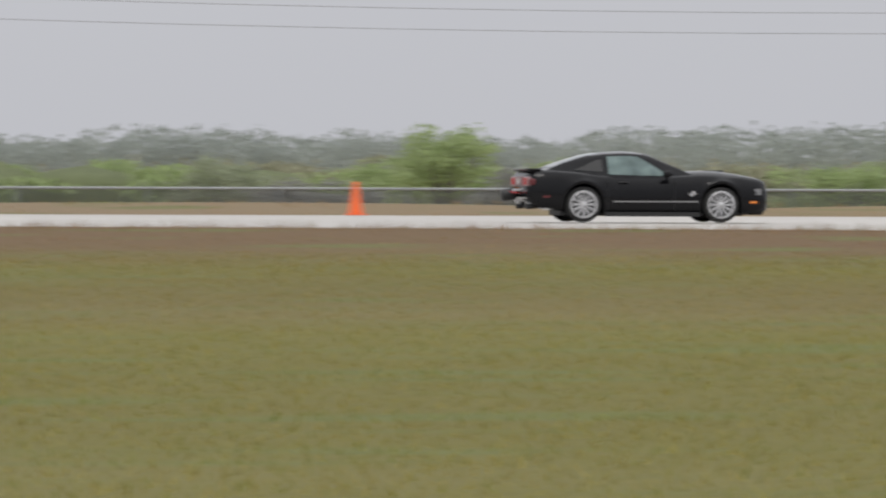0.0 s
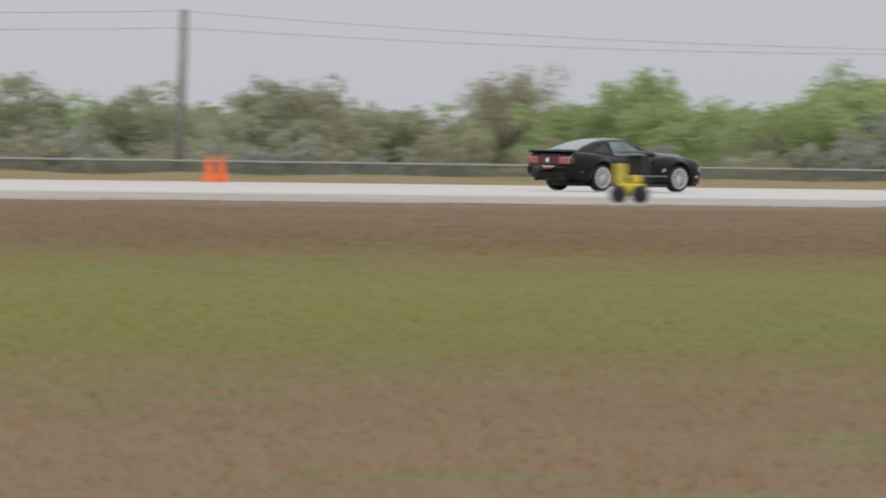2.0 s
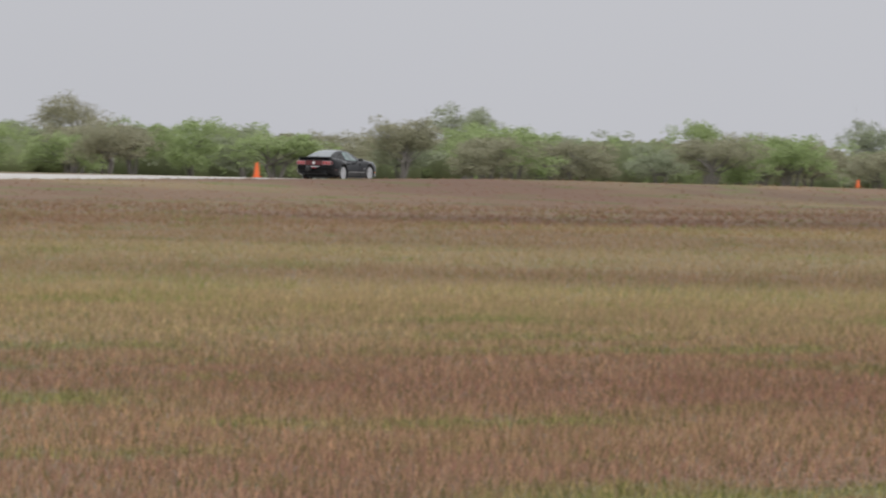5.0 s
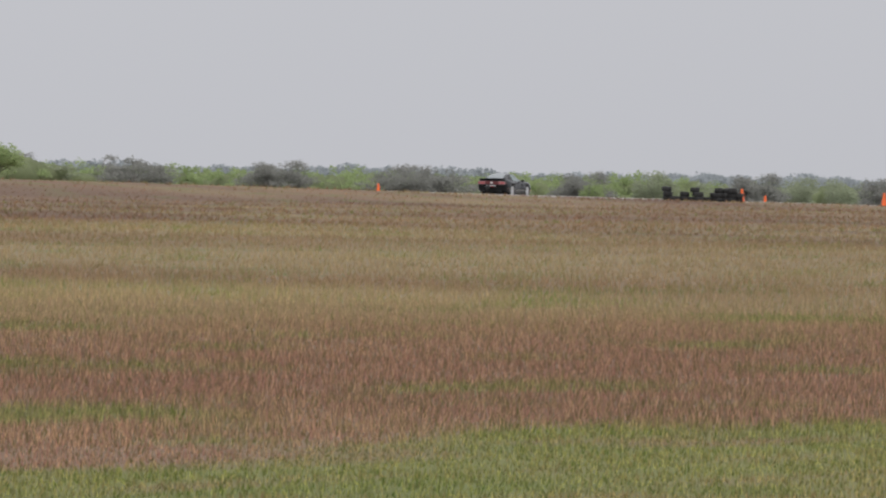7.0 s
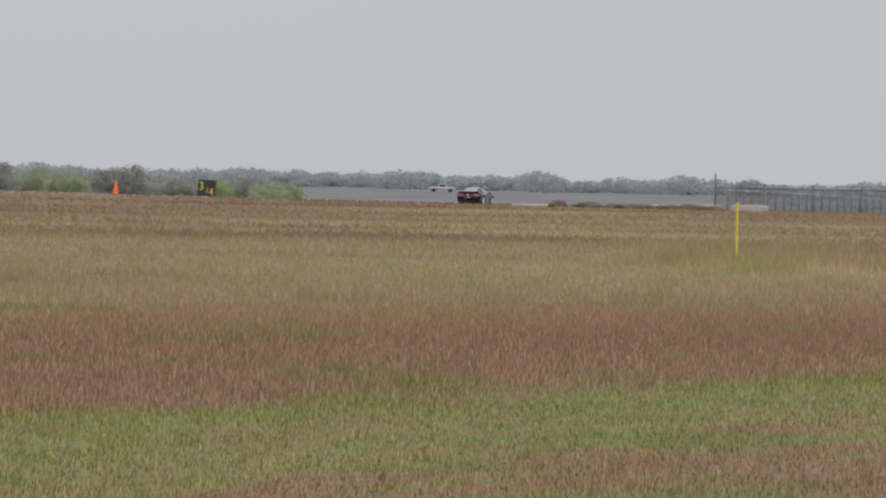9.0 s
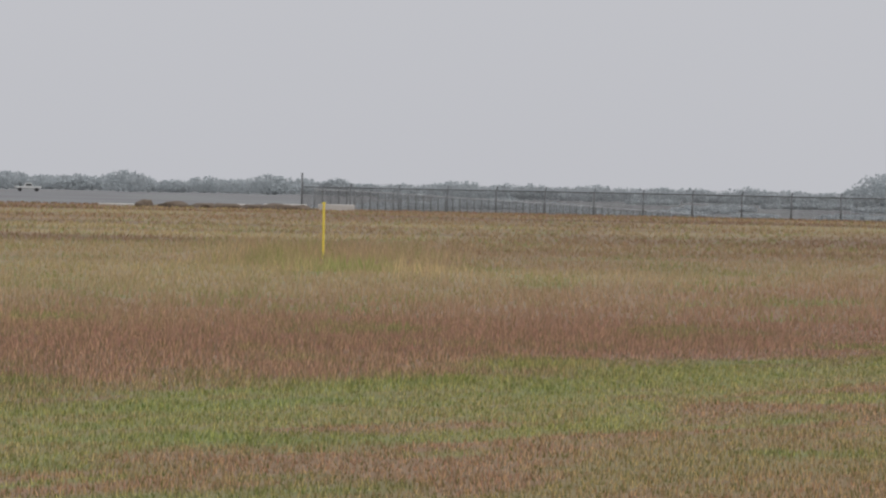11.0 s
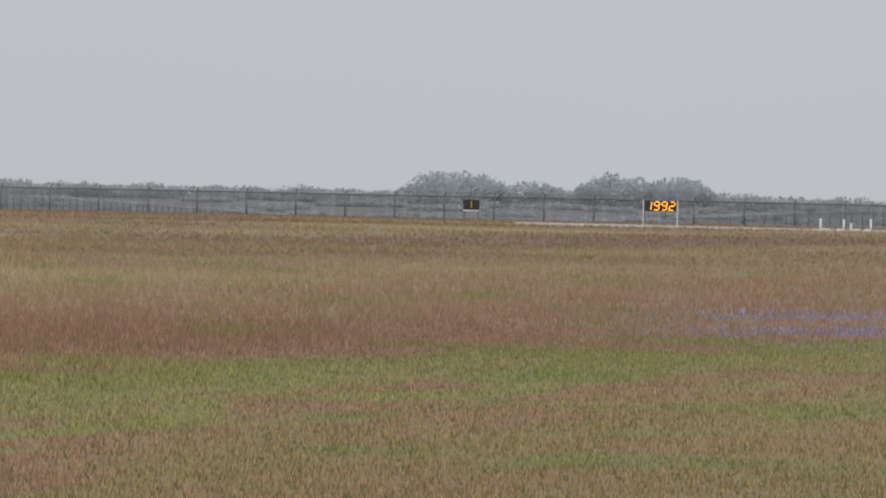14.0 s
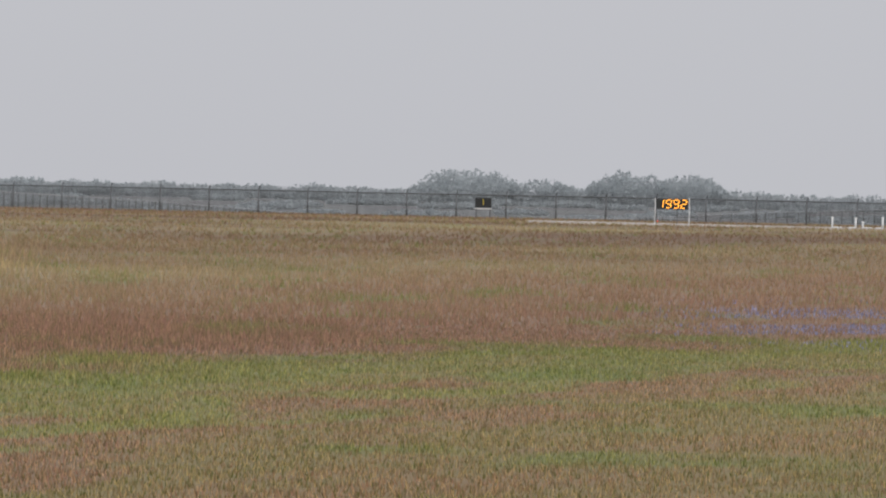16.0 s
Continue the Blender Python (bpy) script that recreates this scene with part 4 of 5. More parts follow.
# ---- cones ----
def cone_thing():
    t = thing("traffic_cone", "orange vinyl traffic cone on a square base at the runway edge", "traffic cone", group="cones along the runway")
    part("base", boxed(-0.19, 0.19, -0.19, 0.19, 0, 0.035, bevel=0.012), M["orange"], t)
    c = lathe([(0.155, 0.03), (0.145, 0.06), (0.055, 0.66), (0.045, 0.71), (0.03, 0.715)], 20, "Z")
    part("cone", c, M["orange"], t, smooth=True)
    return t


CONES = [(9.86, 215), (26.06, 216), (31.34, 215), (33.72, 215.5), (33.775, 215.5), (38.06, 159), (38.13, 159.3), (40.63, 214), (40.70, 214), (45.03, 160), (45.085, 160), (45.14, 160), (47.03, 216), (53.79, 216),
         (67.36, 218), (64.02, 216), (70.39, 216), (72.41, 159), (72.54, 216), (73.20, 159)]
first = cone_thing()
for k, (a, y) in enumerate(CONES):
    x0, y0 = spot(a, y)
    m = pose(x0, y0, gz(x0, y0) + 0.03, 0, 0, (k * 37) % 90)
    if k == 0:
        first.matrix_basis = m
    else:
        copy_thing(first, m)


# ---- chain-link fences ----
def link_mat(name, pitch, solid):
    """Woven wire: two sets of slanting strands with gaps between."""
    m, n, l, b = material(name, 0.6, 0.3)
    b.inputs["Base Color"].default_value = (0.13, 0.135, 0.135, 1)
    tc = n.new("ShaderNodeTexCoord")
    clear, mix = n.new("ShaderNodeBsdfTransparent"), n.new("ShaderNodeMixShader")
    outs = []
    for s in (1, -1):
        mp, w, c = n.new("ShaderNodeMapping"), n.new("ShaderNodeTexWave"), n.new("ShaderNodeMath")
        mp.inputs["Rotation"].default_value = (0, s * radians(45), 0)
        mp.inputs["Scale"].default_value = (1, 0, 1)
        w.inputs["Scale"].default_value = 0.314 / pitch
        c.operation = "GREATER_THAN"
        c.inputs[1].default_value = 1 - solid
        l.new(tc.outputs["Object"], mp.inputs[0])
        l.new(mp.outputs[0], w.inputs["Vector"])
        l.new(w.outputs["Fac"], c.inputs[0])
        outs.append(c.outputs[0])
    mx = n.new("ShaderNodeMath")
    mx.operation = "MAXIMUM"
    l.new(outs[0], mx.inputs[0])
    l.new(outs[1], mx.inputs[1])
    l.new(mx.outputs[0], mix.inputs[0])
    l.new(clear.outputs[0], mix.inputs[1])
    l.new(b.outputs[0], mix.inputs[2])
    l.new(mix.outputs[0], n["Material Output"].inputs[0])
    return m


M["link"] = link_mat("woven_fence_wire", 0.06, 0.16)
M["link_far"] = link_mat("woven_far_fence_wire", 0.06, 0.07)


def fence(pts, height, gap, label, post_r, barbed=False, rail_r=0.021, mesh="link", top=0.0):
    """A fence along a polyline of (x, y); posts stand on the ground."""
    t = thing("fence", label, "fence")
    walk_pts = []
    for (x0, y0), (x1, y1) in zip(pts, pts[1:]):
        k = max(1, round(math.hypot(x1 - x0, y1 - y0) / gap))
        walk_pts += [(x0 + (x1 - x0) * i / k, y0 + (y1 - y0) * i / k) for i in range(k)]
    walk_pts.append(pts[-1])
    post_bm = rod(bmesh.new(), (0, 0, -0.2), (0, 0, height + 0.05), post_r, seg=8)
    if barbed:
        rod(post_bm, (0, 0, height + 0.03), (-0.08, -0.12, height + 0.32), post_r * 0.7, seg=6)
    post_me = mesh_of("post", post_bm, M["darksteel"], True)
    feet = [(x, y, gz(x, y) + top) for x, y in walk_pts]
    for p in feet:
        part("post", post_me, None, t, at=pose(*p))
    sheet, rails = bmesh.new(), bmesh.new()
    for (xa, ya, za), (xb, yb, zb) in zip(feet, feet[1:]):
        v = [sheet.verts.new(q) for q in ((xa, ya, za + 0.03), (xb, yb, zb + 0.03), (xb, yb, zb + height), (xa, ya, za + height))]
        sheet.faces.new(v)
        rod(rails, (xa, ya, za + height), (xb, yb, zb + height), rail_r, seg=6)
        if barbed:
            for k in (0.1, 0.2, 0.3):
                rod(rails, (xa - k * 0.27, ya - k * 0.4, za + height + k), (xb - k * 0.27, yb - k * 0.4, zb + height + k), 0.006, seg=4)
    part("chain_link", sheet, M[mesh], t, "grey woven wire")
    part("top_rail", rails, M["steel"] if not barbed else M["darksteel"], t, "thin metal top rail")
    return t


fence([(-40, 236), (362, 236)], 1.36, 3.05, "low galvanised chain-link fence with a pale top rail", 0.028, rail_r=0.032)
near_a, near_b = away(76.53, 760), away(84.0, 740)
fence([near_a, near_b], 1.75, 3.75, "tall chain-link security fence with barbed wire outriggers", 0.06, True, 0.045, "link_far")
back_a, back_b, back_c = away(76.60, 770), away(79.95, 1020), away(84.0, 1180)
fence([back_a, back_b, back_c], 1.45, 2.6, "second chain-link fence behind the tall one", 0.06, False, 0.05, "link_far", 0.15)
corner = thing("fence_corner_post", "tall dark corner post at the end of the security fence", "fence post", pose(*near_a, gz(*near_a)))
part("shaft", rod(bmesh.new(), (0, 0, -0.2), (0, 0, 2.75), 0.075, seg=10), M["darksteel"], corner, smooth=True)
part("cap", rod(bmesh.new(), (0, 0, 2.75), (0, 0, 2.80), 0.085, 0.03, seg=10), M["darksteel"], corner)

# ---- power line along the far side ----
POLE_Y = 240.0
POLES = [POLE_Y * u for u in (-0.424, -0.242, -0.06, 0.122, 0.3042, 0.489, 0.6711, 0.8529, 1.032, 1.2077)]


def pole(x, h):
    t = thing("utility_pole", "weathered grey wooden utility pole carrying thin cables", "utility pole", pose(x, POLE_Y, gz(x, POLE_Y), 0, 1.3, 0), "power line poles")
    part("shaft", rod(bmesh.new(), (0, 0, -0.4), (0, 0, h), 0.155, 0.115, 12), M["wood"], t, smooth=True)
    part("insulator", rod(bmesh.new(), (-0.14, -0.11, 5.39), (-0.14, -0.26, 5.41), 0.035, 0.03, 8), M["steel"], t)
    if h < 5.7:
        for dz in (0.2, 0.48, 0.76):
            part("crossarm", boxed(-0.26, 0.26, -0.05, 0.05, h - dz - 0.05, h - dz + 0.03), M["wood"], t)
    part("cap", rod(bmesh.new(), (0, 0, h), (0, 0, h + 0.08), 0.1, 0.03, 8), M["steel"], t)


for k, x0 in enumerate(POLES):
    pole(x0, 5.97 if k < 8 else 5.45)
cables = thing("power_cable", "thin sagging overhead power cables between the poles", "cable")
for y0, zt, sag in ((-0.26, 5.41, 0.336), (0.0, 5.93, 0.36)):
    bm = bmesh.new()
    for k, (xa, xb) in enumerate(zip(POLES, POLES[1:])):
        za, zb = (min(zt, 5.97 if q < 8 else 5.45) for q in (k, k + 1))
        for i in range(10):
            pts = [(xa + (xb - xa) * u, POLE_Y + y0, -0.85 + za + (zb - za) * u - sag * 4 * u * (1 - u)) for u in (i / 10, (i + 1) / 10)]
            rod(bm, pts[0], pts[1], 0.0075, seg=4)
    part("cable", bm, M["wire"], cables)


# ---- mile boards ----
def text_bm(s, size, depth):
    cu = bpy.data.curves.new("text", "FONT")
    cu.body, cu.size, cu.extrude, cu.align_x, cu.align_y = s, size, depth, "CENTER", "CENTER"
    ob = bpy.data.objects.new("text", cu)
    me = bpy.data.meshes.new_from_object(ob)
    bm = bmesh.new()
    bm.from_mesh(me)
    bpy.data.objects.remove(ob)
    bpy.data.curves.remove(cu)
    bpy.data.meshes.remove(me)
    return bm


def facing(x, y, z, turn=0.0):
    """A pose whose -y side faces the viewer's stand."""
    return pose(x, y, z, 0, 0, -math.degrees(math.atan2(x, y)) + turn)


x0, y0 = spot(73.70, 159.5)
s34 = thing("mile_marker_board", "black three-quarter-mile marker board with yellow numerals", "sign", facing(x0, y0, gz(x0, y0) + 0.03, -12))
part("panel", boxed(-0.45, 0.45, -0.04, 0.04, 0.04, 0.92, bevel=0.01), M["board"], s34)
part("side_panel", boxed(0.452, 0.51, -0.03, 0.45, 0.04, 0.90, bevel=0.01), M["board"], s34)
for cx in (-0.42, 0.42):
    part("foot", boxed(cx - 0.04, cx + 0.04, -0.2, 0.3, 0, 0.05), M["darksteel"], s34)
for s, size, cx, cz in (("3", 0.62, -0.24, 0.57), ("/", 0.5, 0.08, 0.34), ("4", 0.56, 0.30, 0.26)):
    part("numeral", text_bm(s, size, 0.006), M["yellow"], s34, "yellow numeral", at=pose(cx, -0.05, cz, 90, 0, 0))
x0, y0 = spot(79.95, 110)
s1 = thing("mile_marker_board", "black one-mile marker board with a yellow numeral", "sign", facing(x0, y0, gz(x0, y0)))
part("panel", boxed(-0.5, 0.5, -0.04, 0.04, 0.62, 1.25, bevel=0.01), M["board"], s1)
part("numeral", text_bm("1", 0.52, 0.006), M["yellow"], s1, "yellow numeral", at=pose(0, -0.05, 0.95, 90, 0, 0))
part("base_board", boxed(-0.5, 0.5, -0.05, 0.05, 0.54, 0.625, bevel=0.01), M["white"], s1, "pale base board")
for cx in (-0.42, 0.42):
    part("leg", boxed(cx - 0.04, cx + 0.04, -0.03, 0.03, -0.05, 0.56), M["darksteel"], s1)

# ---- speed display: seven bars a digit, each turning over to its dark side ----
BX, BY = away(81.0, 447)
speed = thing("speed_display", "black electronic speed display with glowing amber digits on white legs", "display", facing(BX, BY, gz(BX, BY)))
part("housing", boxed(-0.70, 0.70, 0.02, 0.14, 0.70, 1.16, bevel=0.012), M["board"], speed)
for cx in (-0.74, 0.74):
    part("leg", boxed(cx - 0.02, cx + 0.02, -0.02, 0.06, -0.03, 1.18, bevel=0.006), M["white"], speed, "white metal leg")
    part("foot", boxed(cx - 0.05, cx + 0.05, -0.25, 0.25, -0.03, 0.03), M["white"], speed, "white foot")
part("brace", rod(bmesh.new(), (-0.74, 0.04, 0.30), (0.74, 0.04, 0.30), 0.014), M["steel"], speed)
part("stay", rod(bmesh.new(), (0.22, 0.05, 0.0), (0.22, 0.05, 0.70), 0.02), M["darksteel"], speed)
SEG = {"a": (0, 0.175, 0), "b": (0.105, 0.0875, 1), "c": (0.105, -0.0875, 1), "d": (0, -0.175, 0), "e": (-0.105, -0.0875, 1), "f": (-0.105, 0.0875, 1), "g": (0, 0, 0)}
LIT = {"1": "bc", "6": "acdefg", "4": "bcfg", "9": "abcdfg", "2": "abdeg"}


def bar_mesh(front, back, name):
    bm = bmesh.new()
    box(bm, -0.074, 0.074, -0.010, 0.010, -0.016, 0.016, 0.005)
    me = mesh_of(name, bm, front)
    me.materials.append(back)
    for p in me.polygons:
        p.material_index = 0 if p.normal.y < -0.3 else 1
    return me


bar_me = bar_mesh(M["led"], M["board"], "segment")
SEGMENTS = []
for k, (before, after) in enumerate((("1", "1"), ("6", "9"), ("1", "9"), ("4", "2"))):
    cx = -0.50 + k * 0.335
    for nm, (dx, dz, up) in SEG.items():
        b4, af = nm in LIT[before], nm in LIT[after]
        if not (b4 or af):
            continue
        ob = part("segment", bar_me, None, speed)
        home = Matrix.Translation((cx + dx + dz * 0.14, 0.0, 0.93 + dz)) @ pose(0, 0, 0, 0, -90 + 8 if up else 0, 0)
        ob.matrix_basis = home
        SEGMENTS.append((ob, home, b4, af))
part("decimal_point", boxed(0.325, 0.36, -0.006, 0.02, 0.735, 0.77), M["led"], speed)
part("status_lamp", boxed(-0.64, -0.60, -0.02, 0.02, 0.16, 0.20), M["led_red"], speed, "small red lamp")

# ---- stacked tyres by the runway ----
stack_tyre = mesh_of("tyre", lathe([(0.14, -0.11), (0.21, -0.122), (0.245, -0.09), (0.245, 0.09), (0.21, 0.122), (0.14, 0.11)], 20, "Z"), M["tyre"], True)
rng = np.random.default_rng(31)
TX, TY = spot(72.19, 161)
for d, n_high in ((-1.88, 3), (-1.42, 1), (-1.02, 2), (-0.72, 1), (-0.38, 3), (-0.1, 2), (0.30, 1), (0.62, 2), (0.95, 3), (1.30, 3), (1.62, 3), (1.95, 2)):
    px, py = TX + d * math.cos(radians(72.2)) + rng.uniform(-0.4, 0.4), TY - d * math.sin(radians(72.2))
    t = thing("tyre_stack", "stack of old black tyres used as a barrier", "tyres", pose(px, py, gz(px, py) + 0.02, 0, 0, rng.uniform(0, 90)), "tyre barrier")
    for j in range(n_high):
        part("tyre", stack_tyre, None, t, at=pose(rng.uniform(-0.05, 0.05), rng.uniform(-0.05, 0.05), 0.125 + 0.235 * j, rng.uniform(-7, 7) * (j > 0), rng.uniform(-7, 7) * (j > 0), 0))

# ---- timing machine beside the runway: yellow frame with wheels and a flat roof ----
x0, y0 = spot(42.97, 160)
mc = thing("timing_cart", "small yellow equipment cart with dark wheels and flat grey roof", "cart", facing(x0, y0, gz(x0, y0) + 0.03))
part("chassis", boxed(-0.32, 0.30, -0.25, 0.25, 0.16, 0.42, bevel=0.03), M["yellow"], mc)
part("engine_box", boxed(-0.34, -0.08, -0.22, 0.22, 0.40, 0.84, bevel=0.03), M["yellow"], mc)
part("seat", boxed(0.02, 0.24, -0.18, 0.18, 0.42, 0.60, bevel=0.03), M["yellow"], mc)
part("console", boxed(-0.05, 0.30, -0.14, 0.14, 0.62, 1.02, bevel=0.02), M["trim"], mc, "dark equipment console")
part("roof", boxed(-0.30, 0.42, -0.32, 0.32, 1.06, 1.12, bevel=0.012), M["darksteel"], mc, "flat grey roof")
for px in (-0.24, 0.34):
    for py in (-0.27, 0.27):
        part("post", rod(bmesh.new(), (px, py, 0.3), (px, py, 1.07), 0.018), M["darksteel"], mc)
for px in (-0.24, 0.22):
    for sy in (-0.30, 0.30):
        part("wheel", lathe([(0.05, -0.06), (0.17, -0.06), (0.19, -0.03), (0.19, 0.03), (0.17, 0.06), (0.05, 0.06)], 18), M["tyre"], mc, smooth=True, at=pose(px, sy, 0.19))


# ---- earth heaps, pale slabs, marker post, dark mats, pipes ----
def heap(x, y, w, h, seed, label):
    bm = bmesh.new()
    bmesh.ops.create_icosphere(bm, subdivisions=3, radius=1.0)
    for v in bm.verts:
        q = Vector(v.co) * 1.7 + Vector((seed * 3.1, 0, 0))
        v.co *= 1 + 0.28 * noise.noise(q) + 0.12 * noise.noise(q * 3)
        v.co = Vector((v.co.x * w / 2, v.co.y * 0.7, max(-0.1, v.co.z) * h))
    t = part("earth_heap", bm, M["dirt"], None, smooth=True, at=facing(x, y, gz(x, y)))
    tagged(t, label, "heap", "earth heaps")


for k, (a, w, h) in enumerate(((75.66, 0.9, 0.26), (75.82, 1.6, 0.20), (75.98, 1.3, 0.15), (76.12, 1.8, 0.16), (76.27, 1.5, 0.13), (76.40, 1.9, 0.2), (76.52, 1.2, 0.14))):
    x0, y0 = away(a, 530 + 3 * math.sin(k * 2.3))
    heap(x0, y0, w * 1.15, h + 0.13, k, "low dark heap of bare earth in the grass")
for a0, a1, h in ((75.40, 75.62, 0.05), (75.95, 76.10, 0.12), (76.06, 76.30, 0.17), (76.32, 76.56, 0.22), (76.62, 76.825, 0.25)):
    am = (a0 + a1) / 2
    w = radians(a1 - a0) * 540
    x0, y0 = away(am, 540)
    t = part("concrete_slab", boxed(-w / 2, w / 2, -0.35, 0.35, -0.1, h + 0.08, bevel=0.03), M["runway"], None, at=facing(x0, y0, gz(x0, y0)))
    tagged(t, "pale broken concrete kerb slab lying in the grass", "slab", "concrete slabs")
x0, y0 = away(76.655, 176)
t = thing("marker_post", "thin yellow marker post standing in the meadow", "post", pose(x0, y0, gz(x0, y0), 0, -1.0, 0))
part("shaft", boxed(-0.018, 0.018, -0.018, 0.018, -0.2, 0.95, bevel=0.004), M["yellow"], t)
part("cap", boxed(-0.027, 0.027, -0.027, 0.027, 0.945, 0.975, bevel=0.005), M["yellow"], t)
for a, r, w in ((48.62, 172, 1.05), (16.6, 178, 1.7)):
    x0, y0 = away(a, r)
    bm = bmesh.new()
    box(bm, -w / 2, w / 2, -0.4, 0.4, 0.0, 0.10, 0.03)
    bmesh.ops.subdivide_edges(bm, edges=bm.edges[:], cuts=4)
    for v in bm.verts:
        v.co.z += 0.10 * noise.noise(v.co * 2.2) * (v.co.z > 0.02)
    t = part("rubber_mat", bm, M["tyre"], None, at=facing(x0, y0, gz(x0, y0) + 0.02))
    tagged(t, "crumpled strip of dark rubber lying in the grass", "rubber mat")
for k, (a, h) in enumerate(((81.89, 0.48), (82.02, 0.46), (82.06, 0.30), (82.17, 0.50), (82.30, 0.30))):
    x0, y0 = away(a, 452)
    t = thing("white_standpipe", "white painted standpipe beside the service road", "pipe", facing(x0, y0, gz(x0, y0)), "standpipes")
    bm = rod(bmesh.new(), (0, 0, -0.1), (0, 0, h), 0.045, seg=10)
    part("riser", bm, M["white"], t, smooth=True)
    part("elbow", rod(bmesh.new(), (0, 0, 0.06), (0.42 if k % 2 == 0 else -0.3, 0, 0.05), 0.04, seg=10), M["white"], t, smooth=True)
    part("cap", rod(bmesh.new(), (0, 0, h), (0, 0, h + 0.05), 0.07, 0.05, seg=10), M["white"], t)
# narrow service road before the security fence
ra, rr2 = np.meshgrid(np.radians(np.arange(80.2, 88.0, 0.1)), np.array([443.7, 444.0, 450.0, 456.0, 470.0]))
sx, sy = rr2 * np.sin(ra), rr2 * np.cos(ra)
road = grid_mesh("service_road", sx, sy, ground_z(sx, sy) + np.array([-0.1, 0.06, 0.06, 0.06, 0.05])[:, None], M["shoulder"])
road.data.flip_normals()
tagged(road, "narrow pale concrete service road in front of the fence", "road", kind="structure")

# ---- a silver pickup far out ----
x0, y0 = away(75.01, 2200)
truck = thing("pickup_truck", "silver pickup truck standing far out on the airfield", "truck", pose(x0, y0, gz(x0, y0) + 0.05, 0, 0, -75 + 4))
bm = bmesh.new()
for bx0, bx1, z0, z1 in ((-2.8, 2.8, 0.55, 1.05),):
    box(bm, bx0, bx1, -0.95, 0.95, z0, z1, 0.1)
part("body", bm, M["silver"], truck)
cabm = boxed(-0.9, 1.0, -0.85, 0.85, 1.0, 1.78, bevel=0.12)
for v in cabm.verts:
    if v.co.z > 1.4:
        v.co.x *= 0.72
part("cab", cabm, M["silver"], truck)
part("window", boxed(-0.62, 0.66, -0.87, -0.82, 1.2, 1.62, bevel=0.02), M["glass"], truck)
part("tailgate", boxed(-2.86, -2.78, -0.85, 0.85, 0.7, 1.2, bevel=0.02), M["silver"], truck)
for px in (-1.75, 1.8):
    for sy in (-0.85, 0.85):
        part("wheel", lathe([(0.15, -0.13), (0.36, -0.13), (0.40, -0.09), (0.40, 0.09), (0.36, 0.13), (0.15, 0.13)], 18), M["tyre"], truck, smooth=True, at=pose(px, sy, 0.40))


# ---- grass ----
def tufts(name, n, a0, a1, r0, r1, size, wide, mat, label, seed, blades=3, keep=None, power=2.0, spread=0.0, soft=0.15, loose=0.32, bare=156):
    """Grass tufts strewn over a sector, denser close by; each blade is a narrow triangle."""
    rng = np.random.default_rng(seed)
    a = np.radians(rng.uniform(a0, a1, n))
    u = rng.random(n)
    r = (r0 ** power + u * (r1 ** power - r0 ** power)) ** (1 / power) if power else r0 * (r1 / r0) ** u
    a = a + rng.normal(0, radians(soft), n)
    r = r * np.exp(rng.normal(0, 0.05, n))
    x, y = r * np.sin(a), r * np.cos(a)
    ok = np.ones(n, bool) if keep is None else keep(x, y, rng)
    ok &= ~((y > bare) & (y < 218))
    x, y, r = x[ok], y[ok], r[ok]
    n = len(x)
    z = ground_z(x, y)
    x, y, z, r = (np.repeat(v, blades) for v in (x, y, z, r))
    k = n * blades
    lawn = smoothstep(15.5, 18.5, y + 1.2 * np.sin(x * 0.11) + 0.8 * np.sin(x * 0.37))
    near_run = 1 - 0.55 * smoothstep(120, 150, y) * (1 - smoothstep(300, 380, x))
    clump = 0.75 + 0.5 * np.sin(x * 0.9 + 2 * np.sin(y * 1.3)) * np.sin(y * 0.7 + x * 0.2)
    h = size * (0.5 + 0.9 * rng.random(k)) * (0.5 + 0.5 * lawn) * near_run * (0.7 + 0.3 * clump)
    w = wide * (0.6 + 0.8 * rng.random(k))
    th = rng.uniform(0, 6.283, k)
    spread = spread or size * 0.25
    bx, by = x + rng.normal(0, spread, k), y + rng.normal(0, spread, k)
    lean = rng.normal(0, loose, (k, 2)) + np.array([0.12, 0.0])
    dx, dy = np.cos(th) * w / 2, np.sin(th) * w / 2
    co = np.stack([np.stack([bx - dx, by - dy, z - 0.01], 1), np.stack([bx + dx, by + dy, z - 0.01], 1), np.stack([bx + lean[:, 0] * h, by + lean[:, 1] * h, z + h], 1)], 1)
    ob = new(name, quads_mesh(name, co, mat, 3))
    return tagged(ob, label, "grass", kind="stuff")


tufts("meadow_grass", 175000, 62.5, 83.2, 40, 100, 0.064, 0.0085, M["grass"], "short dry meadow grass with seed heads", 41, 3, power=1.0, spread=0.05, soft=1.3)
tufts("meadow_grass", 70000, 61, 83.5, 88, 225, 0.095, 0.019, M["grass_brighter"], "dry meadow grass further out", 48, 3, power=0, spread=0.1, soft=1.3)
tufts("meadow_grass", 50000, 58, 84, 205, 445, 0.10, 0.03, M["grass_brighter"], "thin dry grass on the rise", 42, 3, power=0, soft=1.3)
tufts("meadow_grass", 165000, 6, 65, 38, 160, 0.045, 0.010, M["grass_brightest"], "olive meadow grass before the runway", 43, 3, power=1.0, spread=0.4, soft=1.3, loose=0.7)
tufts("meadow_grass", 42000, 4, 63, 125, 345, 0.06, 0.028, M["grass_brightest"], "reddish dry grass at the runway's near edge", 49, 3, keep=lambda x, y, g: y < 157.5, power=0, spread=0.3, soft=1.3)
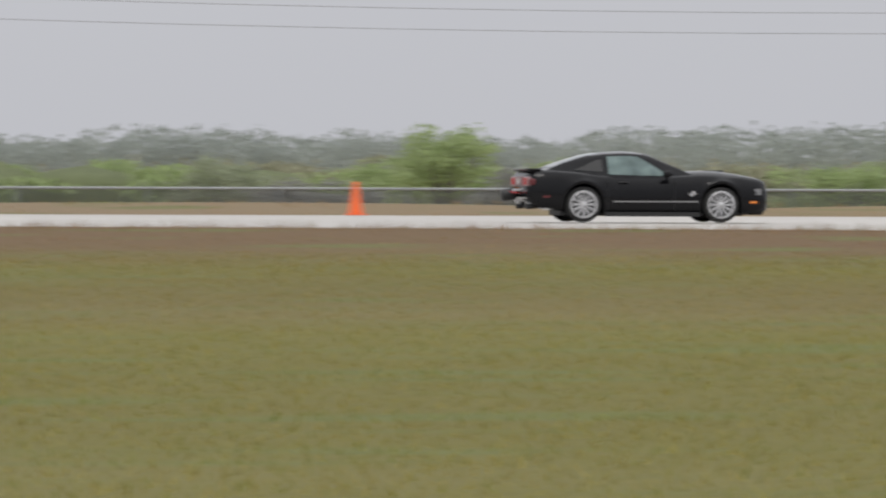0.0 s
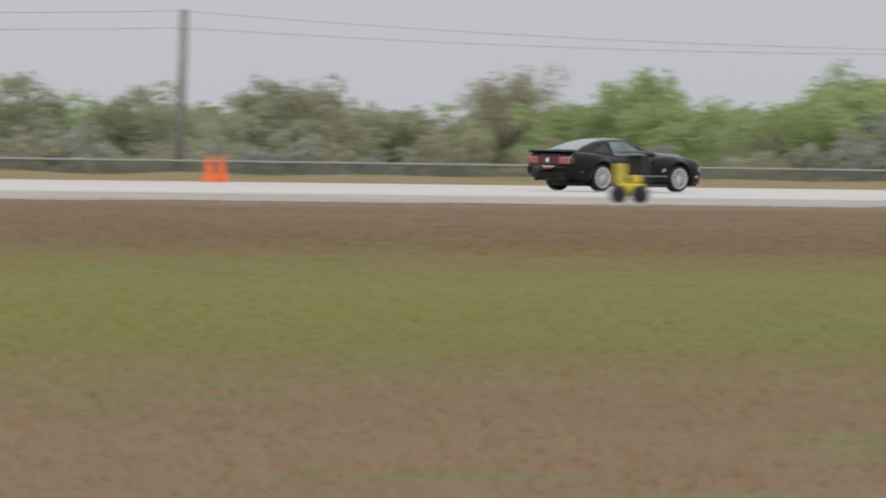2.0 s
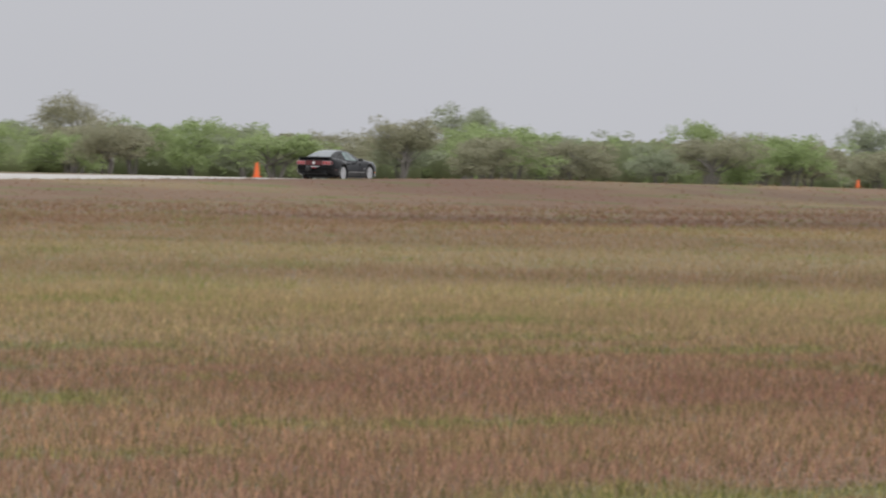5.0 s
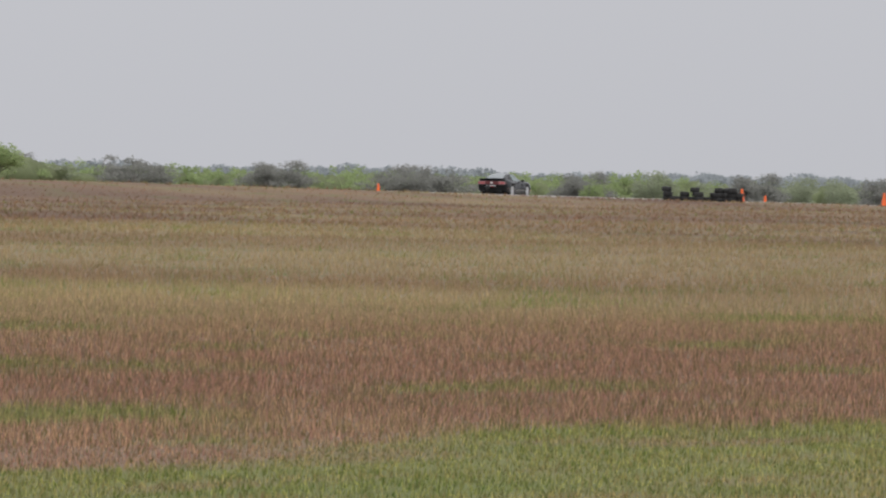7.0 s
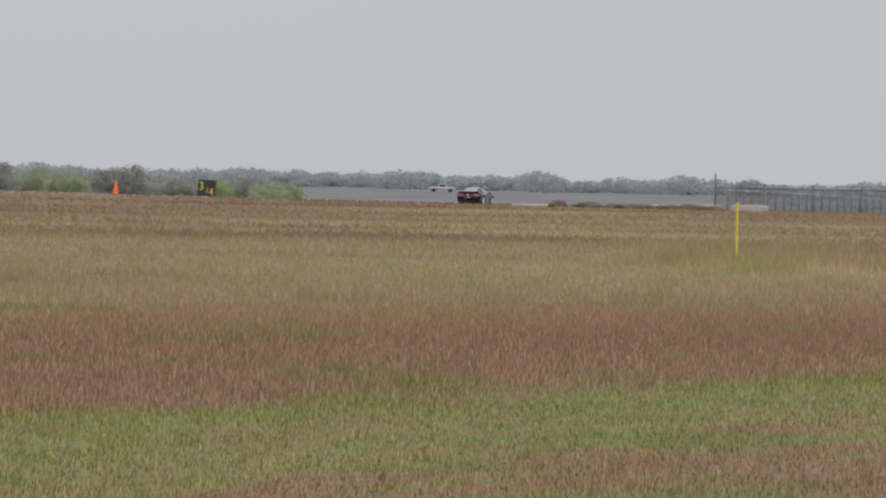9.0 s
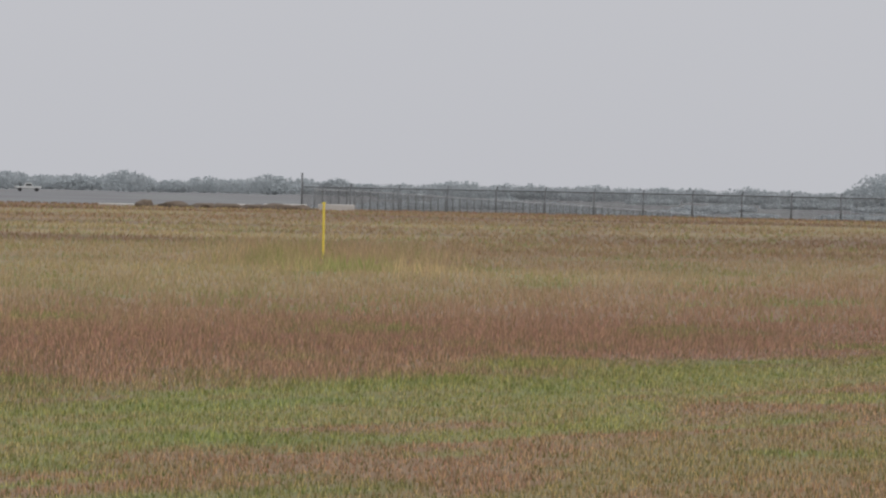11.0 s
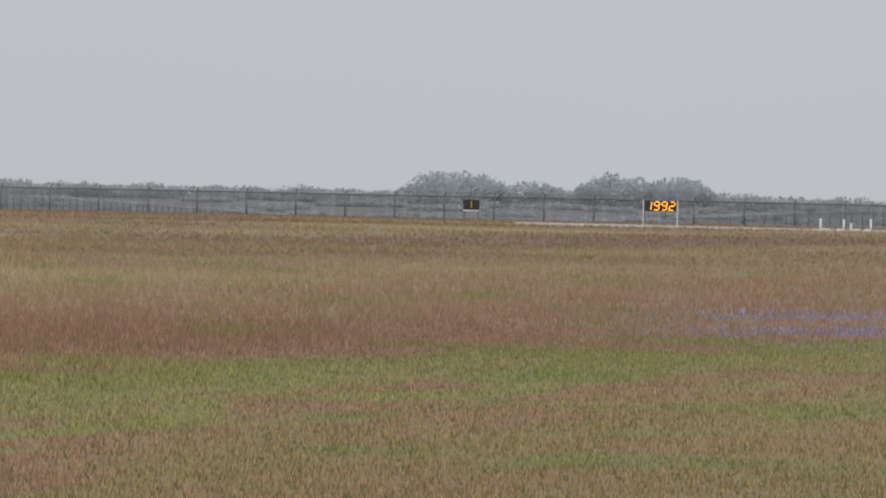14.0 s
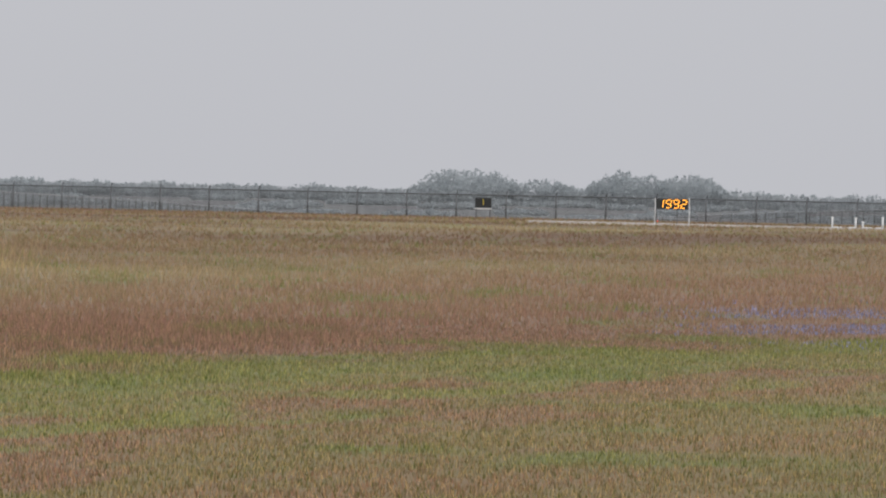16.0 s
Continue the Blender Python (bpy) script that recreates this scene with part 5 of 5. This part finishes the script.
tufts("meadow_grass", 20000, 66, 83.5, 430, 640, 0.10, 0.05, M["grass_brighter"], "dry grass near the crest", 44, 3, power=0)
tufts("fringe_grass", 9000, 3, 62, 150, 350, 0.05, 0.05, M["grass_brighter"], "sparse pale grass creeping over the runway's near edge", 50, 3, keep=lambda x, y, g: (y > 153) & (g.random(len(x)) < 1 - smoothstep(157, 166, y)), power=0, spread=0.4, soft=1.3, bare=166)
tufts("edge_grass", 130000, 1, 62, 147, 330, 0.27, 0.018, M["grass_brighter"], "loose pinkish seed heads standing before the runway", 51, 2, keep=lambda x, y, g: (y > 146.5) & (y < 152.5), power=0, spread=0.3, soft=1.0)
tufts("verge_grass", 70000, 3, 60, 218, 460, 0.13, 0.04, M["grass_brighter"], "rough dry grass along the far runway verge", 45, 3, keep=lambda x, y, g: (y > 217.5) & (y < 228), power=0)
tufts("straw_clump", 1500, 76.2, 77.3, 156, 190, 0.26, 0.016, M["grass_brightest"], "taller pale straw clumps around the marker post", 46, 9, keep=lambda x, y, g: np.sin(x * 0.42 + 0.6) * np.sin(y * 0.9 + 1) > 0.2, spread=0.25)
tufts("blue_flowers", 9000, 80.6, 83.3, 100, 119, 0.062, 0.017, M["blue_flower"], "patch of blue wild lupins in the meadow", 47, 2, keep=lambda x, y, g: g.random(len(x)) < smoothstep(80.6, 82.3, np.degrees(np.arctan2(x, y))) * (np.sin(x * 0.35 + y) > -0.3))


# ---- what moves ----
def car_x(t):
    if t <= 9.2:
        return 195.9 * (0.2036 + 0.35494 * t + 0.0050 * t * t)
    d = t - 9.2
    return 195.9 * (0.2036 + 0.35494 * 9.2 + 0.0050 * 9.2 * 9.2) + 87.0 * d - 6.0 * d * d


def motions():
    rows = []
    for i in range(161):
        t = i / 10
        x = car_x(t)
        y = CAR_Y + 0.8
        slope = math.degrees(math.atan2(gz(x + 1.4, y) - gz(x - 1.4, y), 2.8))
        rows.append((t, pose(x, y, gz(x, y) + 0.03, 0, -slope, 0)))
    walk(coupe, rows)
    for wheel, x0, side in WHEELS:
        turn = 0 if side < 0 else 180
        walk(wheel, [(i / 10, pose(x0, side * 0.80, 0.345, 0, 0, turn) @ pose(0, 0, 0, 0, (60 if side < 0 else -60) * i, 0)) for i in range(161)])
    for ob, home, b4, af in SEGMENTS:
        if b4 == af:
            continue
        turns = (0, 60, 120, 180) if b4 else (180, 120, 60, 0)
        times = (12.60, 12.64, 12.67, 12.70)
        walk(ob, [(0.0, home @ pose(0, 0, 0, turns[0], 0, 0))] + [(t, home @ pose(0, 0, 0, a, 0, 0)) for t, a in zip(times, turns)] + [(16.0, home @ pose(0, 0, 0, turns[-1], 0, 0))])


motions()
